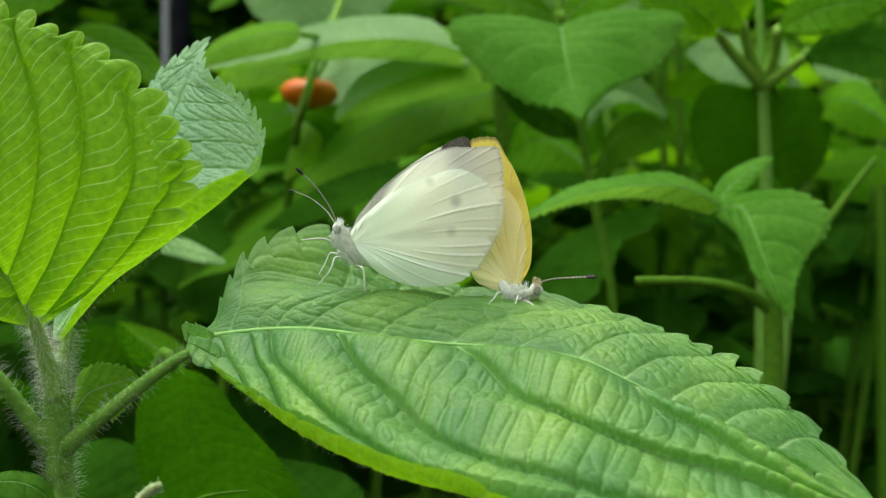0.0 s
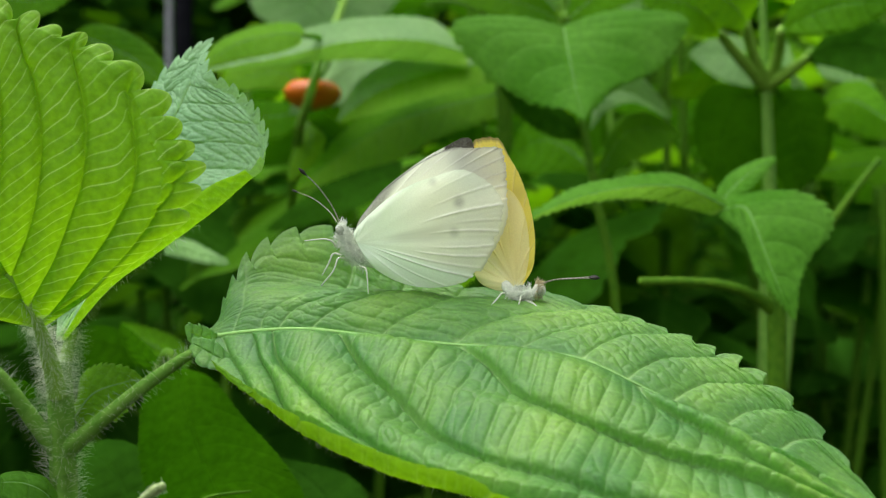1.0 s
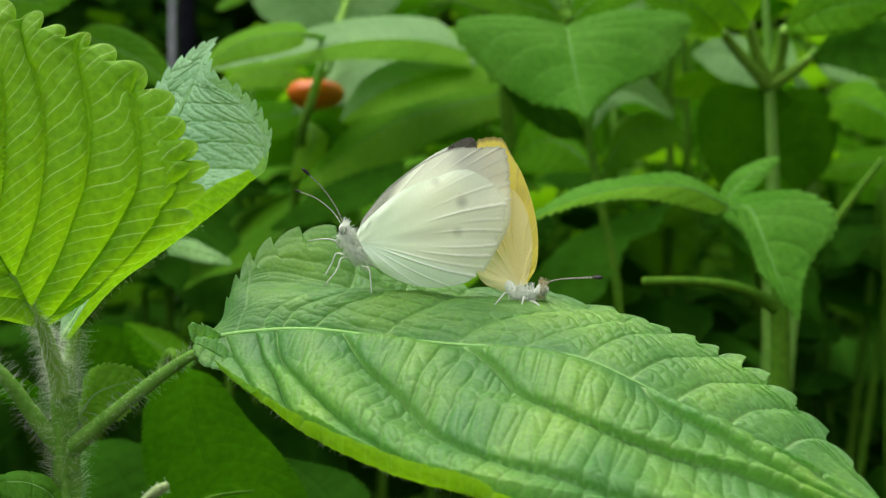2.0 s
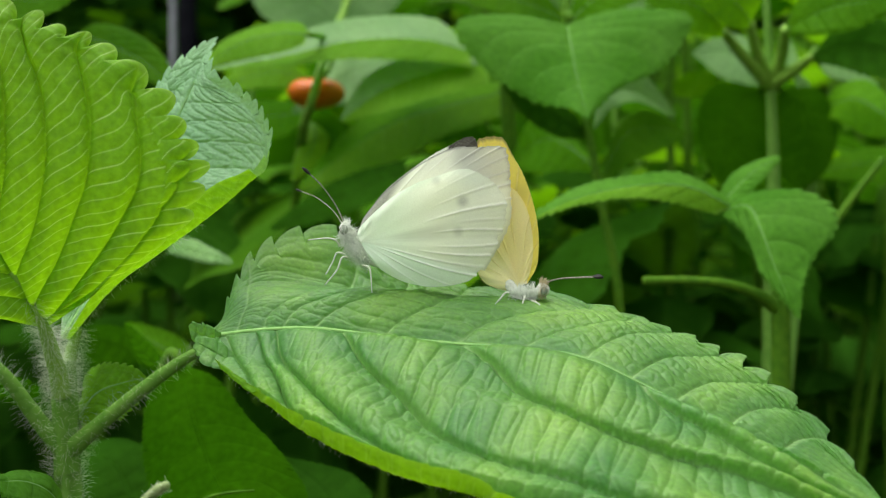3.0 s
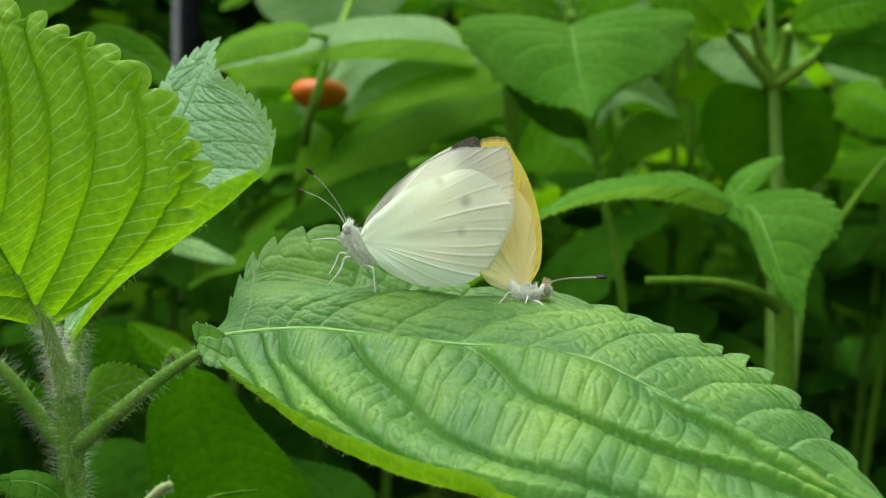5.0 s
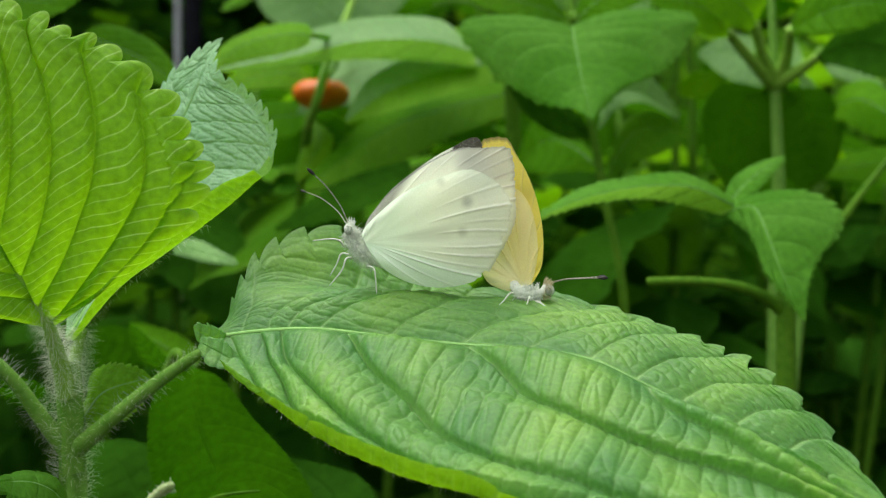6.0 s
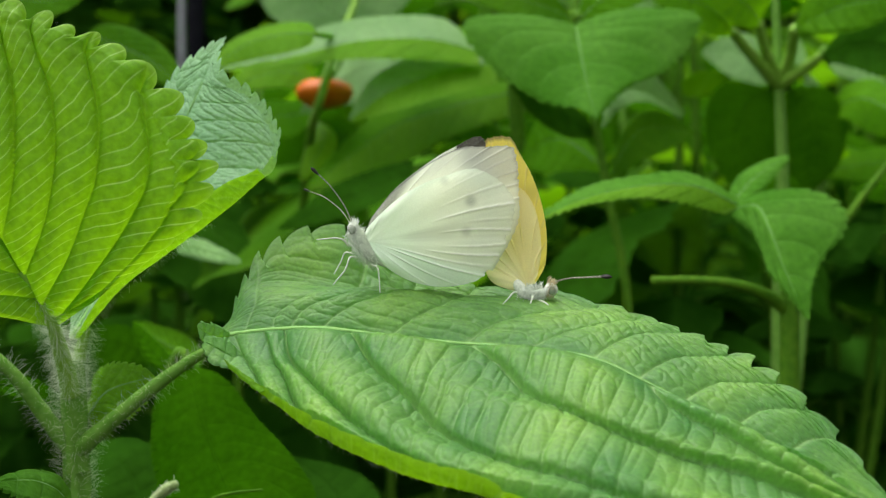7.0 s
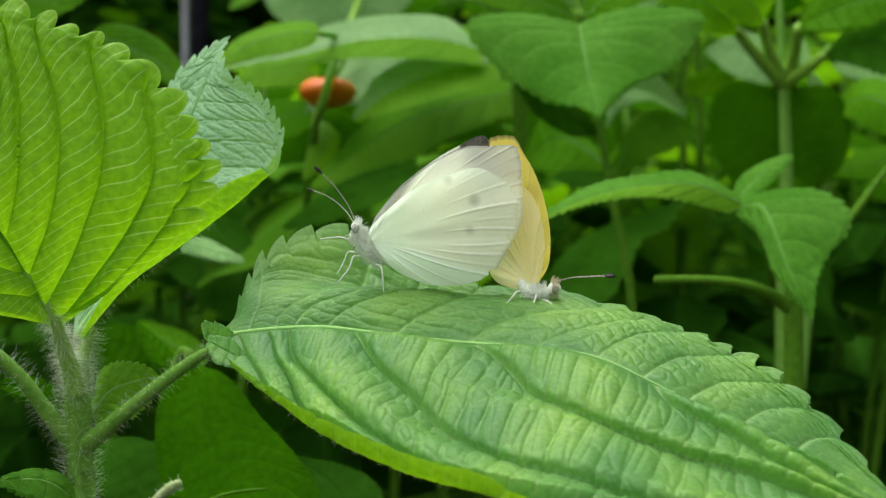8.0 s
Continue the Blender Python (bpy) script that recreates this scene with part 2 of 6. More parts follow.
def leaf_data(mids, sides, wide, shape=(0.45, 0.75), fold=(0.0, 0.0), curl=(0.0, 0.0), edge=(0.0, 0.0), wave=(0.0, 0.0),
              teeth=26, tooth=0.07, blunt=False, veins=8, sweep=0.35, bow=0.0, warp=1.0, relief=0.0006, quilt=0.4, ns=200, nu=40, seed=1, tip=0.012, flutter=0.0, edge_from=0.78, net=0.22, ladder=0.0, pale=0.35, cell=0.0035, slant=0.0, lean=0.7, rimpale=0.4, stray=0.012, swell=0.0, calm=1.0, rise=1.0, basal=1.0, surge=0.0):
    """A toothed, quilted leaf blade on a curved midrib. sides: the way of its first half from the midrib;
    wide: greatest width of both halves; fold, curl, edge and wave in degrees for both halves, each even along the leaf."""
    rng = np.random.default_rng(seed)
    s = np.linspace(0, 1, ns)
    c = spline(mids, ns)
    t = unit(np.gradient(c, axis=0))
    sd = np.atleast_2d(np.array(sides, dtype=float))
    S = np.stack([along(sd[:, j], s) for j in range(3)], 1)
    S = unit(S - t * np.sum(S * t, 1, keepdims=True))
    N = np.cross(S, t)
    length = np.sum(np.linalg.norm(np.diff(c, axis=0), axis=1))
    both = shape if isinstance(shape[0], tuple) else (shape, shape)
    profs = []
    for a, b in both:
        pk = a / (a + b)
        prof = (np.maximum(s, 1e-6) / pk) ** a * (np.maximum(1 - s, 0) / (1 - pk)) ** b
        profs.append(np.maximum(prof, 0) + tip * (1 - s))
    half = nu // 2
    rows = []
    uu = np.linspace(0, 1, half + 1)
    uu = uu ** 0.9
    for k, sgn in ((0, 1.0), (1, -1.0)):
        prof = profs[k]
        bite = (tooth[k] if isinstance(tooth, tuple) else tooth) * wide[k]
        w = wide[k] * prof
        f, cu, ed, wa = (np.radians(along(x[k], s)) for x in (fold, curl, edge, wave))
        ph = rng.uniform(0, 1)
        q = s * teeth + ph + 0.25 * np.sin(s * 17 + seed)
        fr = q - np.floor(q)
        size = 0.75 + 0.5 * ((np.floor(q) * 0.618) % 1)
        if blunt:
            saw = np.abs(np.sin(math.pi * fr)) ** 0.5
        else:
            saw = np.where(fr < 0.9, np.sin(0.5 * math.pi * fr / 0.9) ** 0.75, (1 - fr) / 0.1)
        saw = (saw - 0.5) * size * np.minimum(1, prof * 2 + 0.05)
        px = np.zeros(ns)
        pz = np.zeros(ns)
        cols = []
        for j in range(half + 1):
            u = uu[j]
            if j:
                um = 0.5 * (u + uu[j - 1])
                e = max(0.0, (um - edge_from) / (1 - edge_from))
                ang = f + cu * um + ed * e ** 0.7 + wa * math.cos(2 * math.pi * um)
                px = px + np.cos(ang) * w * (u - uu[j - 1])
                pz = pz + np.sin(ang) * w * (u - uu[j - 1])
                last = ang
            else:
                last = f
            k2 = max(0.0, (u - 0.8) / 0.2) ** 1.5
            ox = px + np.cos(last) * bite * saw * k2
            oz = pz + np.sin(last) * bite * saw * k2
            cols.append((ox, oz, last, np.full(ns, u), w, lean * bite * saw * k2))
        rows.append(cols)
    grid = list(reversed(rows[1])) + rows[0][1:]
    width = len(grid)
    sg = np.array([-1.0] * (half + 1) + [1.0] * half)
    sg[half] = 0
    OX = np.stack([g[0] for g in grid], 1) * np.where(sg == 0, 1, sg)[None, :]
    OZ = np.stack([g[1] for g in grid], 1)
    LA = np.stack([g[2] for g in grid], 1)
    U = np.stack([g[3] for g in grid], 1)
    OT = np.stack([g[5] for g in grid], 1)
    Wd = np.stack([g[4] for g in grid], 1)
    Sg = np.repeat(sg[None, :], ns, 0)
    big = max(wide)
    bb = U * Wd / big
    ss = np.repeat(s[:, None], width, 1)
    hand = np.sign(Sg + 0.5)
    bend = wobble(rng, ss * 6, bb * 3 * hand, 5, 1.5)
    flow = ss - (sweep + surge * np.minimum(ss, 0.5) * np.where(Sg < 0, 0.4, 1.0)) * bb - bow * bb ** 3 + stray * bend
    flow = np.where((flow < 0) & (Sg > 0), basal * flow, flow)
    flow = np.sign(flow) * np.abs(flow) ** warp
    q = flow * veins + np.where(Sg < 0, 0.37, 0.0)
    v = np.abs(np.sin(math.pi * q))
    fq = q - np.floor(q)
    puff = np.clip(np.sin(math.pi * fq ** 0.72), 0, 1) ** 0.5
    # veinlets: a cell network between the side veins
    # cross veins run square to the side veins
    sweep = sweep + 0.25 * surge
    if bow > 0:
        swing = big ** 2 / length / math.sqrt(3 * sweep * bow) * np.arctan(bb * math.sqrt(3 * bow / sweep))
    else:
        swing = big ** 2 / length * bb / sweep
    lane = np.floor(q)
    gy = (ss * length + swing) / cell + (lane * 0.37) % 1 + 0.5 * bend + 0.12 * np.sin(7.3 * q + 3.1 * bb) + slant * fq ** 1.4
    rung = np.abs(np.sin(math.pi * gy))
    gap2 = cells(q * 3.0 + 0.3 * bend, gy * 1.4, hand, seed + 5)
    pad = (0.72 + 0.14 * wobble(rng, ss * 30, bb * 20 * hand, 5, 1.2)) * rung ** 0.28 + 0.28 * np.clip(gap2 * 2.6, 0, 1) ** 0.5
    near_rib = np.clip(bb / 0.25, 0, 1)
    near_rib = near_rib * (2 - near_rib)
    rim = np.clip((1 - U) * 6, 0, 1)
    h = relief * near_rib * (puff * (0.15 + 0.85 * rim) + quilt * (pad - 0.5) * (0.3 + 0.7 * np.clip(v * 2, 0, 1)) * (0.25 + 0.75 * np.clip((1 - U) * 2.5, 0, 1))) * (1 + 0.3 * bend)
    h += 0.16 * relief * near_rib * wobble(rng, ss * 20, bb * 14 * hand, 6, 1.6) + swell * relief * near_rib * rim * wobble(rng, ss * 11, bb * 6 * hand, 5, 1.3)
    h = h * np.where(Sg < 0, calm, rise + (1 - rise) * np.clip(ss / 0.45, 0, 1))
    h += flutter * U ** 2 * np.sin(ss * 23 + seed + 2 * Sg) * np.minimum(1, 4 * Wd / big)
    thin = 0.09 * (1 - 0.55 * U)
    vein = np.exp(-(v / thin) ** 2) * pale * (1 - 0.5 * U)
    vein = np.maximum(vein, np.maximum(np.exp(-(gap2 / 0.07) ** 2) * 0.6, np.exp(-(rung / 0.12) ** 2)) * net)
    if ladder:
        vein = np.maximum(vein, np.exp(-(rung / 0.085) ** 2) * ladder * np.clip(v * 2.5, 0, 1))
        h += relief * 0.08 * np.exp(-(rung / 0.3) ** 2)
    vein = np.maximum(vein, np.exp(-(bb / 0.016) ** 2) * (0.05 + 0.8 * max(pale, 0.5 * ladder)))
    vein = np.maximum(vein, np.clip((U - 0.975) / 0.025, 0, 1) * rimpale)
    sgn = np.where(Sg == 0, 1, Sg)
    nx = -np.sin(LA) * sgn
    nz = np.cos(LA)
    OX = OX + nx * h
    OZ = OZ + nz * h
    V = c[:, None, :] + OX[..., None] * S[:, None, :] + OZ[..., None] * N[:, None, :] + OT[..., None] * t[:, None, :]
    verts = V.reshape(-1, 3)
    i = np.arange(ns - 1)[:, None] * width + np.arange(width - 1)[None, :]
    faces = np.stack([i, i + 1, i + width + 1, i + width], -1).reshape(-1, 4).tolist()
    return verts, faces, vein.reshape(-1), c, N, length


def leaf(mids, sides, wide, material, parent, rib=0.0009, rib_side=-1, label="", rib_material=None, **kw):
    v, f, vein, c, n, length = leaf_data(mids, sides, wide, **kw)
    ob = mesh_object("leaf", v, f, material, parent, {"vein": vein}, True, label)
    step = max(1, len(c) // 30)
    pts = c[::step] + n[::step] * rib * 0.35 * rib_side
    tube("midrib", pts, [rib, rib * 0.7, rib * 0.35, rib * 0.12], rib_material or (M_STEM if material == M_SHADE_LEAF else M_RIB_DIM if material in (M_BACK, M_PALE_LEAF) else M_RIB), ob, len(pts), 8)
    return ob

def across(rails, places, u):
    """Smooth cross-sections through rails that lie at the given shares of the half's width."""
    R = np.stack(rails)
    D = np.diff(R, axis=0)
    size = np.linalg.norm(D, axis=-1, keepdims=True)
    T = np.empty_like(R)
    T[0], T[-1] = D[0], D[-1]
    if len(R) > 2:
        T[1:-1] = unit(D[:-1] + D[1:]) * np.minimum(size[:-1], size[1:])
    v = np.interp(u, places, np.arange(len(R)))
    i = np.clip(np.floor(v).astype(int), 0, len(R) - 2)
    t = (v - i)[:, None, None]
    return ((2 * t ** 3 - 3 * t ** 2 + 1) * R[i] + (t ** 3 - 2 * t ** 2 + t) * T[i]
            + (3 * t ** 2 - 2 * t ** 3) * R[i + 1] + (t ** 3 - t ** 2) * T[i + 1])


def blade_half(mid, rails, places, courses, power, teeth, tooth, bite_from, blunt, cell, slant, relief, quilt, peak, net, ladder, pale, lean, up, hand, ns, nu, seed, swell, tooth_gain, run, soften, stray, settle):
    """One half of a leaf from its midrib to its margin: places, relief and vein marks of a grid.
    courses: the way of each side vein from midrib to margin, as (share of the width, share of the length)."""
    rng = np.random.default_rng(seed + hand)
    s = np.linspace(0, 1, ns)
    u = np.linspace(0, 1, nu + 1) ** 0.92
    P = across([mid] + [spline(r, ns) for r in rails], places, u)
    k0 = int(np.searchsorted(u, 0.93 if places[-2] < 0.7 else 0.5 * (places[-2] + 1)))
    out = unit(P[-1] - P[k0])
    fwd = unit(np.gradient(P[-1], axis=0))
    U = np.repeat(u[:, None], ns, 1)
    S = np.repeat(s[None, :], nu + 1, 0)
    q = s * teeth + rng.uniform(0, 1) + 0.3 * np.sin(s * 19 + seed)
    fr = q - np.floor(q)
    size = 0.7 + 0.6 * ((np.floor(q) * 0.618) % 1)
    if blunt:
        saw = np.abs(np.sin(math.pi * fr)) ** 0.55 - 0.45
    else:
        saw = np.where(fr < 0.86, np.sin(0.5 * math.pi * fr / 0.86) ** 0.55, ((1 - fr) / 0.14)) - 0.45
    saw = saw * size * tooth * np.clip((s - bite_from) * 12, 0, 1) * np.clip((1 - s) * 14, 0, 1) * (1 + tooth_gain * s)
    k2 = (np.clip((U - 0.82) / 0.18, 0, 1)) ** 1.6
    P = P + (out[None] + lean * fwd[None]) * (saw[None, :] * k2)[..., None]
    lines = []
    for course in courses:
        if isinstance(course[0], tuple):
            c = spline([p + (0.0,) for p in course], 120)
            lines.append(np.interp(u, np.maximum.accumulate(c[:, 0]), c[:, 1]))
        else:
            lines.append(course[0] + (course[1] - course[0]) * u ** power)
    lines = np.maximum.accumulate(np.array(lines) + 1e-5 * np.arange(len(lines))[:, None], axis=0)
    a, b = lines[:, 0], lines[:, -1]
    idx = np.arange(len(a))
    bend = wobble(rng, S * 7, U * 3, 5, 1.4)
    Q = np.empty_like(U)
    for j in range(nu + 1):
        Q[j] = np.interp(s, lines[:, j], idx)
    Q = Q + stray * bend
    fq = Q - np.floor(Q)
    near_vein = np.minimum(fq, 1 - fq)
    span = np.interp(Q, idx[:-1] + 0.5, np.diff(0.5 * (a + b))) / 0.1
    v = near_vein * np.clip(span, 0.5, 1.6)
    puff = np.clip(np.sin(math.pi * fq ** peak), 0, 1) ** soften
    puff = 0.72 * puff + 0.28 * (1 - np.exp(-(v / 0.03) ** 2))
    reach = np.linalg.norm(np.diff(P, axis=0), axis=-1).sum(0).max()
    lane = np.floor(Q)
    length = np.linalg.norm(np.diff(mid, axis=0), axis=-1).sum()
    gy = (U * reach * run[0] + S * length * run[1]) / cell + (lane * 0.37) % 1 + 0.55 * bend + 0.12 * np.sin(7.3 * Q + 3.1 * U) + slant * fq ** 1.3
    rung = np.abs(np.sin(math.pi * gy))
    gap = cells(Q * 3.2 + 0.4 * bend, gy * 1.5, hand, seed + 5)
    pad = (0.7 + 0.16 * wobble(rng, S * 30, U * 20, 5, 1.2)) * rung ** 0.35 + 0.3 * np.clip(gap * 2.4, 0, 1) ** 0.6
    root_in = np.clip(U / 0.12, 0, 1)
    root_in = root_in * (2 - root_in)
    rim = np.clip(((places[-2] if places[-2] > 0.8 else 1.0) - U) * 10, 0, 1)
    ends = np.clip(S * settle, 0, 1) * np.clip((1 - S) * 7, 0.15, 1)
    h = relief * root_in * ends * (puff * (0.1 + 0.9 * rim) + quilt * (pad - 0.5) * (0.4 + 0.6 * np.clip(v * 40, 0, 1)) * (0.35 + 0.65 * rim))
    h += relief * ends * root_in * (0.14 * wobble(rng, S * 20, U * 14, 6, 1.6) + swell * rim * wobble(rng, S * 9, U * 5, 5, 1.3))
    vein = np.exp(-(v / (0.027 * (1.3 - 0.5 * U))) ** 2) * pale * (1 - 0.35 * U)
    vein = np.maximum(vein, np.maximum(np.exp(-(gap / 0.07) ** 2) * 0.6, np.exp(-(rung / 0.1) ** 2)) * net)
    if ladder:
        vein = np.maximum(vein, np.exp(-(rung / 0.13) ** 2) * ladder * np.clip(v * 8, 0, 1) * (0.75 + 0.25 * np.sin(gy * 1.7 + lane)))
    vein = np.maximum(vein, np.clip((U - 0.975) / 0.025, 0, 1) * 0.25)
    du, ds = np.gradient(P, axis=0), np.gradient(P, axis=1)
    N = np.cross(du, ds)
    N = unit(N)
    N = N * np.where(N @ np.array(up, dtype=float) < 0, -1.0, 1.0)[..., None]
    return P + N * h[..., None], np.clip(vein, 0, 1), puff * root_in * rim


def blade(parent, mid, near, far, material, courses, up=(0, -0.3, 1), places=((0, 0.5, 1), (0, 0.5, 1)), power=(1.5, 1.5), teeth=(22, 22), tooth=(0.001, 0.001), bite_from=(0.0, 0.0),
          blunt=False, cell=0.003, slant=1.0, relief=(0.001, 0.001), quilt=0.3, peak=0.7, net=0.2, ladder=0.0, pale=0.4, lean=0.5, rib=0.0004, rib_material=None, rib_lift=0.0,
          lip=None, ns=300, nu=80, seed=1, swell=0.1, label="", tooth_gain=0.0, run=((0.5, 0.8), (0.5, 0.8)), soften=0.6, stray=0.035, settle=9.0):
    """A leaf blade spanned over a midrib and rails to both sides of it; lip: share of the near half past which its underside is turned out, that side's material, and how far along."""
    m = spline(mid, ns)
    halves = []
    for k, rails in enumerate((near, far)):
        halves.append(blade_half(m, rails, places[k], courses[k], power[k], teeth[k], tooth[k], bite_from[k], blunt, cell, slant, relief[k], quilt[k] if isinstance(quilt, tuple) else quilt, peak, net, ladder, pale, lean, up, k, ns, nu, seed, swell, tooth_gain, run[k], soften, stray, settle))
    V = np.concatenate([halves[1][0][::-1], halves[0][0][1:]])
    W = np.concatenate([halves[1][1][::-1], halves[0][1][1:]])
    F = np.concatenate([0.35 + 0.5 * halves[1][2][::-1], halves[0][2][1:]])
    rows = V.shape[0]
    i = np.arange(rows - 1)[:, None] * ns + np.arange(ns - 1)[None, :]
    faces = np.stack([i, i + 1, i + ns + 1, i + ns], -1).reshape(-1, 4).tolist()
    ob = mesh_object("leaf", V.reshape(-1, 3), faces, material, parent, {"vein": W.reshape(-1), "puff": F.reshape(-1)}, True, label)
    if lip:
        ob.data.materials.append(lip[1])
        first = nu + int(np.searchsorted(np.linspace(0, 1, nu + 1) ** 0.92, lip[0]))
        slot = np.zeros((rows - 1, ns - 1), dtype=np.int32)
        slot[first:, :int(lip[2] * ns)] = 1
        slot = slot.reshape(-1)
        ob.data.polygons.foreach_set("material_index", slot)
    if rib:
        step = max(1, ns // 40)
        pts = m[::step] + np.array(up) * rib * rib_lift
        tube("midrib", pts, [rib, rib * 0.85, rib * 0.6, rib * 0.35, rib * 0.12], rib_material or M_RIB, ob, len(pts), 8)
    return ob


# ---- ground ----
gx = np.concatenate([-np.geomspace(400, 1.2, 14), np.linspace(-1, 1, 60), np.geomspace(1.2, 400, 14)])
gv, gf = [], []
for iy, y in enumerate(gx):
    for ix, x in enumerate(gx):
        z = 0.02 * math.sin(3.1 * x + 1) * math.sin(2.7 * y) + 0.008 * math.sin(19 * x + 5 * y) * math.sin(17 * y) if abs(x) < 1.1 and abs(y) < 1.1 else 0.0
        gv.append((x, y, z - 0.02))
        if ix and iy:
            k = iy * len(gx) + ix
            gf.append((k - len(gx) - 1, k - len(gx), k, k - 1))
tagged(mesh_object("ground", gv, gf, M_SOIL), "dark bare soil under the plants", "ground", kind="structure")

# ---- the plant that carries the butterflies ----
host = root("leafy_plant", (-0.06038, 0.17, -0.03), "tall hairy green herb with broad toothed leaves", "plant")
HOST_STEM = [(-0.06038, 0.17, -0.03), (-0.06075, 0.17, 0.52253), (-0.06093, 0.17, 0.57775), (-0.06121, 0.17, 0.58696), (-0.06148, 0.17, 0.59616), (-0.06185, 0.17, 0.60168)]
tube("stem", HOST_STEM, [0.0034, 0.0032, 0.0026, 0.0025, 0.0022, 0.002], M_STALK, host, 80, 24, 0.13)
hairs("stem_hair", HOST_STEM[2:], [0.0026, 0.0025, 0.0022, 0.002], 900, 0.0026, host, 3, thick=0.000016, droop=0.5)

MAIN_PET = [(-0.06093, 0.17, 0.58696), (-0.05801, 0.169, 0.58944), (-0.04948, 0.168, 0.59644), (-0.04311, 0.168, 0.60117), (-0.03902, 0.168, 0.60372), (-0.03566, 0.168, 0.60554)]
tube("petiole", MAIN_PET, [0.0017, 0.0013, 0.00115, 0.0011, 0.0009, 0.0005], M_STALK, host, 40, 12)
hairs("petiole_hair", MAIN_PET, [0.0015, 0.00115, 0.001], 420, 0.002, host, 4, 0.2, thick=0.000016, droop=0.3)
MAIN_FOLD = [(-0.03848, 0.1645, 0.60513), (-0.035, 0.16, 0.60259), (-0.02749, 0.152, 0.59852), (-0.01916, 0.145, 0.59456), (-0.01405, 0.141, 0.59259), (-0.00926, 0.138, 0.59108), (-0.00322, 0.135, 0.58989), (0.00259, 0.133, 0.58868), (0.00823, 0.131, 0.58794), (0.01509, 0.129, 0.58738), (0.02536, 0.128, 0.58625), (0.03604, 0.129, 0.58571), (0.04796, 0.133, 0.58594), (0.05792, 0.1375, 0.58687)]
MAIN_LIP = [(-0.03818, 0.164, 0.60535), (-0.03443, 0.159, 0.60313), (-0.02664, 0.15, 0.59962), (-0.01967, 0.143, 0.59724), (-0.01455, 0.1385, 0.5957), (-0.00946, 0.1355, 0.59425), (-0.00316, 0.1325, 0.59274), (0.00325, 0.1305, 0.59146), (0.0081, 0.129, 0.58934), (0.01491, 0.1275, 0.58749), (0.02513, 0.1268, 0.58615), (0.03576, 0.128, 0.58556), (0.04778, 0.1325, 0.58578), (0.05792, 0.1375, 0.5868)]
MAIN_MID = [(-0.03859, 0.165, 0.60562), (-0.0342, 0.1645, 0.60646), (-0.02788, 0.164, 0.60721), (-0.01977, 0.163, 0.60747), (-0.00907, 0.161, 0.6064), (0.00223, 0.1585, 0.6055), (0.01233, 0.156, 0.60513), (0.02121, 0.153, 0.60385), (0.02872, 0.149, 0.60056), (0.03894, 0.145, 0.59558), (0.04855, 0.141, 0.59069), (0.05792, 0.1375, 0.58695)]
MAIN_SLOPE = [(-0.03839, 0.1645, 0.60539), (-0.03438, 0.162, 0.60386), (-0.02755, 0.158, 0.60212), (-0.01934, 0.154, 0.60057), (-0.01048, 0.15, 0.5988), (-0.00111, 0.147, 0.59684), (0.00824, 0.1435, 0.59584), (0.01725, 0.141, 0.59427), (0.02595, 0.1385, 0.59218), (0.03679, 0.137, 0.59026), (0.04792, 0.137, 0.58833), (0.05792, 0.1375, 0.58687)]
MAIN_CREST = [(-0.03853, 0.1655, 0.60575), (-0.03462, 0.1665, 0.60819), (-0.0312, 0.1675, 0.61075), (-0.02401, 0.168, 0.61227), (-0.0131, 0.168, 0.61254), (-0.00218, 0.1675, 0.61184), (0.00865, 0.1665, 0.61099), (0.01918, 0.164, 0.60943), (0.02892, 0.159, 0.60614), (0.03802, 0.154, 0.60132), (0.04744, 0.147, 0.59541), (0.05311, 0.143, 0.59128), (0.05792, 0.1375, 0.58702)]
MAIN_BACK = [(-0.03865, 0.166, 0.60589), (-0.03528, 0.1675, 0.6083), (-0.03304, 0.17, 0.61273), (-0.02988, 0.173, 0.6141), (-0.02128, 0.1755, 0.61382), (-0.00994, 0.1765, 0.61207), (0.00342, 0.1755, 0.61088), (0.01625, 0.1705, 0.61105), (0.0275, 0.166, 0.60823), (0.03626, 0.161, 0.60509), (0.04523, 0.153, 0.59954), (0.05186, 0.146, 0.59415), (0.05792, 0.1375, 0.58702)]
MAIN_MARGIN = [(-0.03865, 0.166, 0.60607), (-0.03566, 0.168, 0.60827), (-0.03481, 0.171, 0.61222), (-0.03316, 0.174, 0.61633), (-0.03009, 0.177, 0.6201), (-0.02607, 0.179, 0.62252), (-0.02189, 0.1805, 0.62332), (-0.01612, 0.1815, 0.62206), (-0.00828, 0.182, 0.61675), (0.00059, 0.181, 0.61402), (0.0093, 0.179, 0.61283), (0.01772, 0.176, 0.61257), (0.02384, 0.172, 0.61078), (0.02983, 0.169, 0.60929), (0.03804, 0.163, 0.60614), (0.04471, 0.157, 0.60291), (0.04954, 0.151, 0.59899), (0.05344, 0.146, 0.59399), (0.0558, 0.141, 0.5903), (0.05792, 0.1375, 0.58702)]
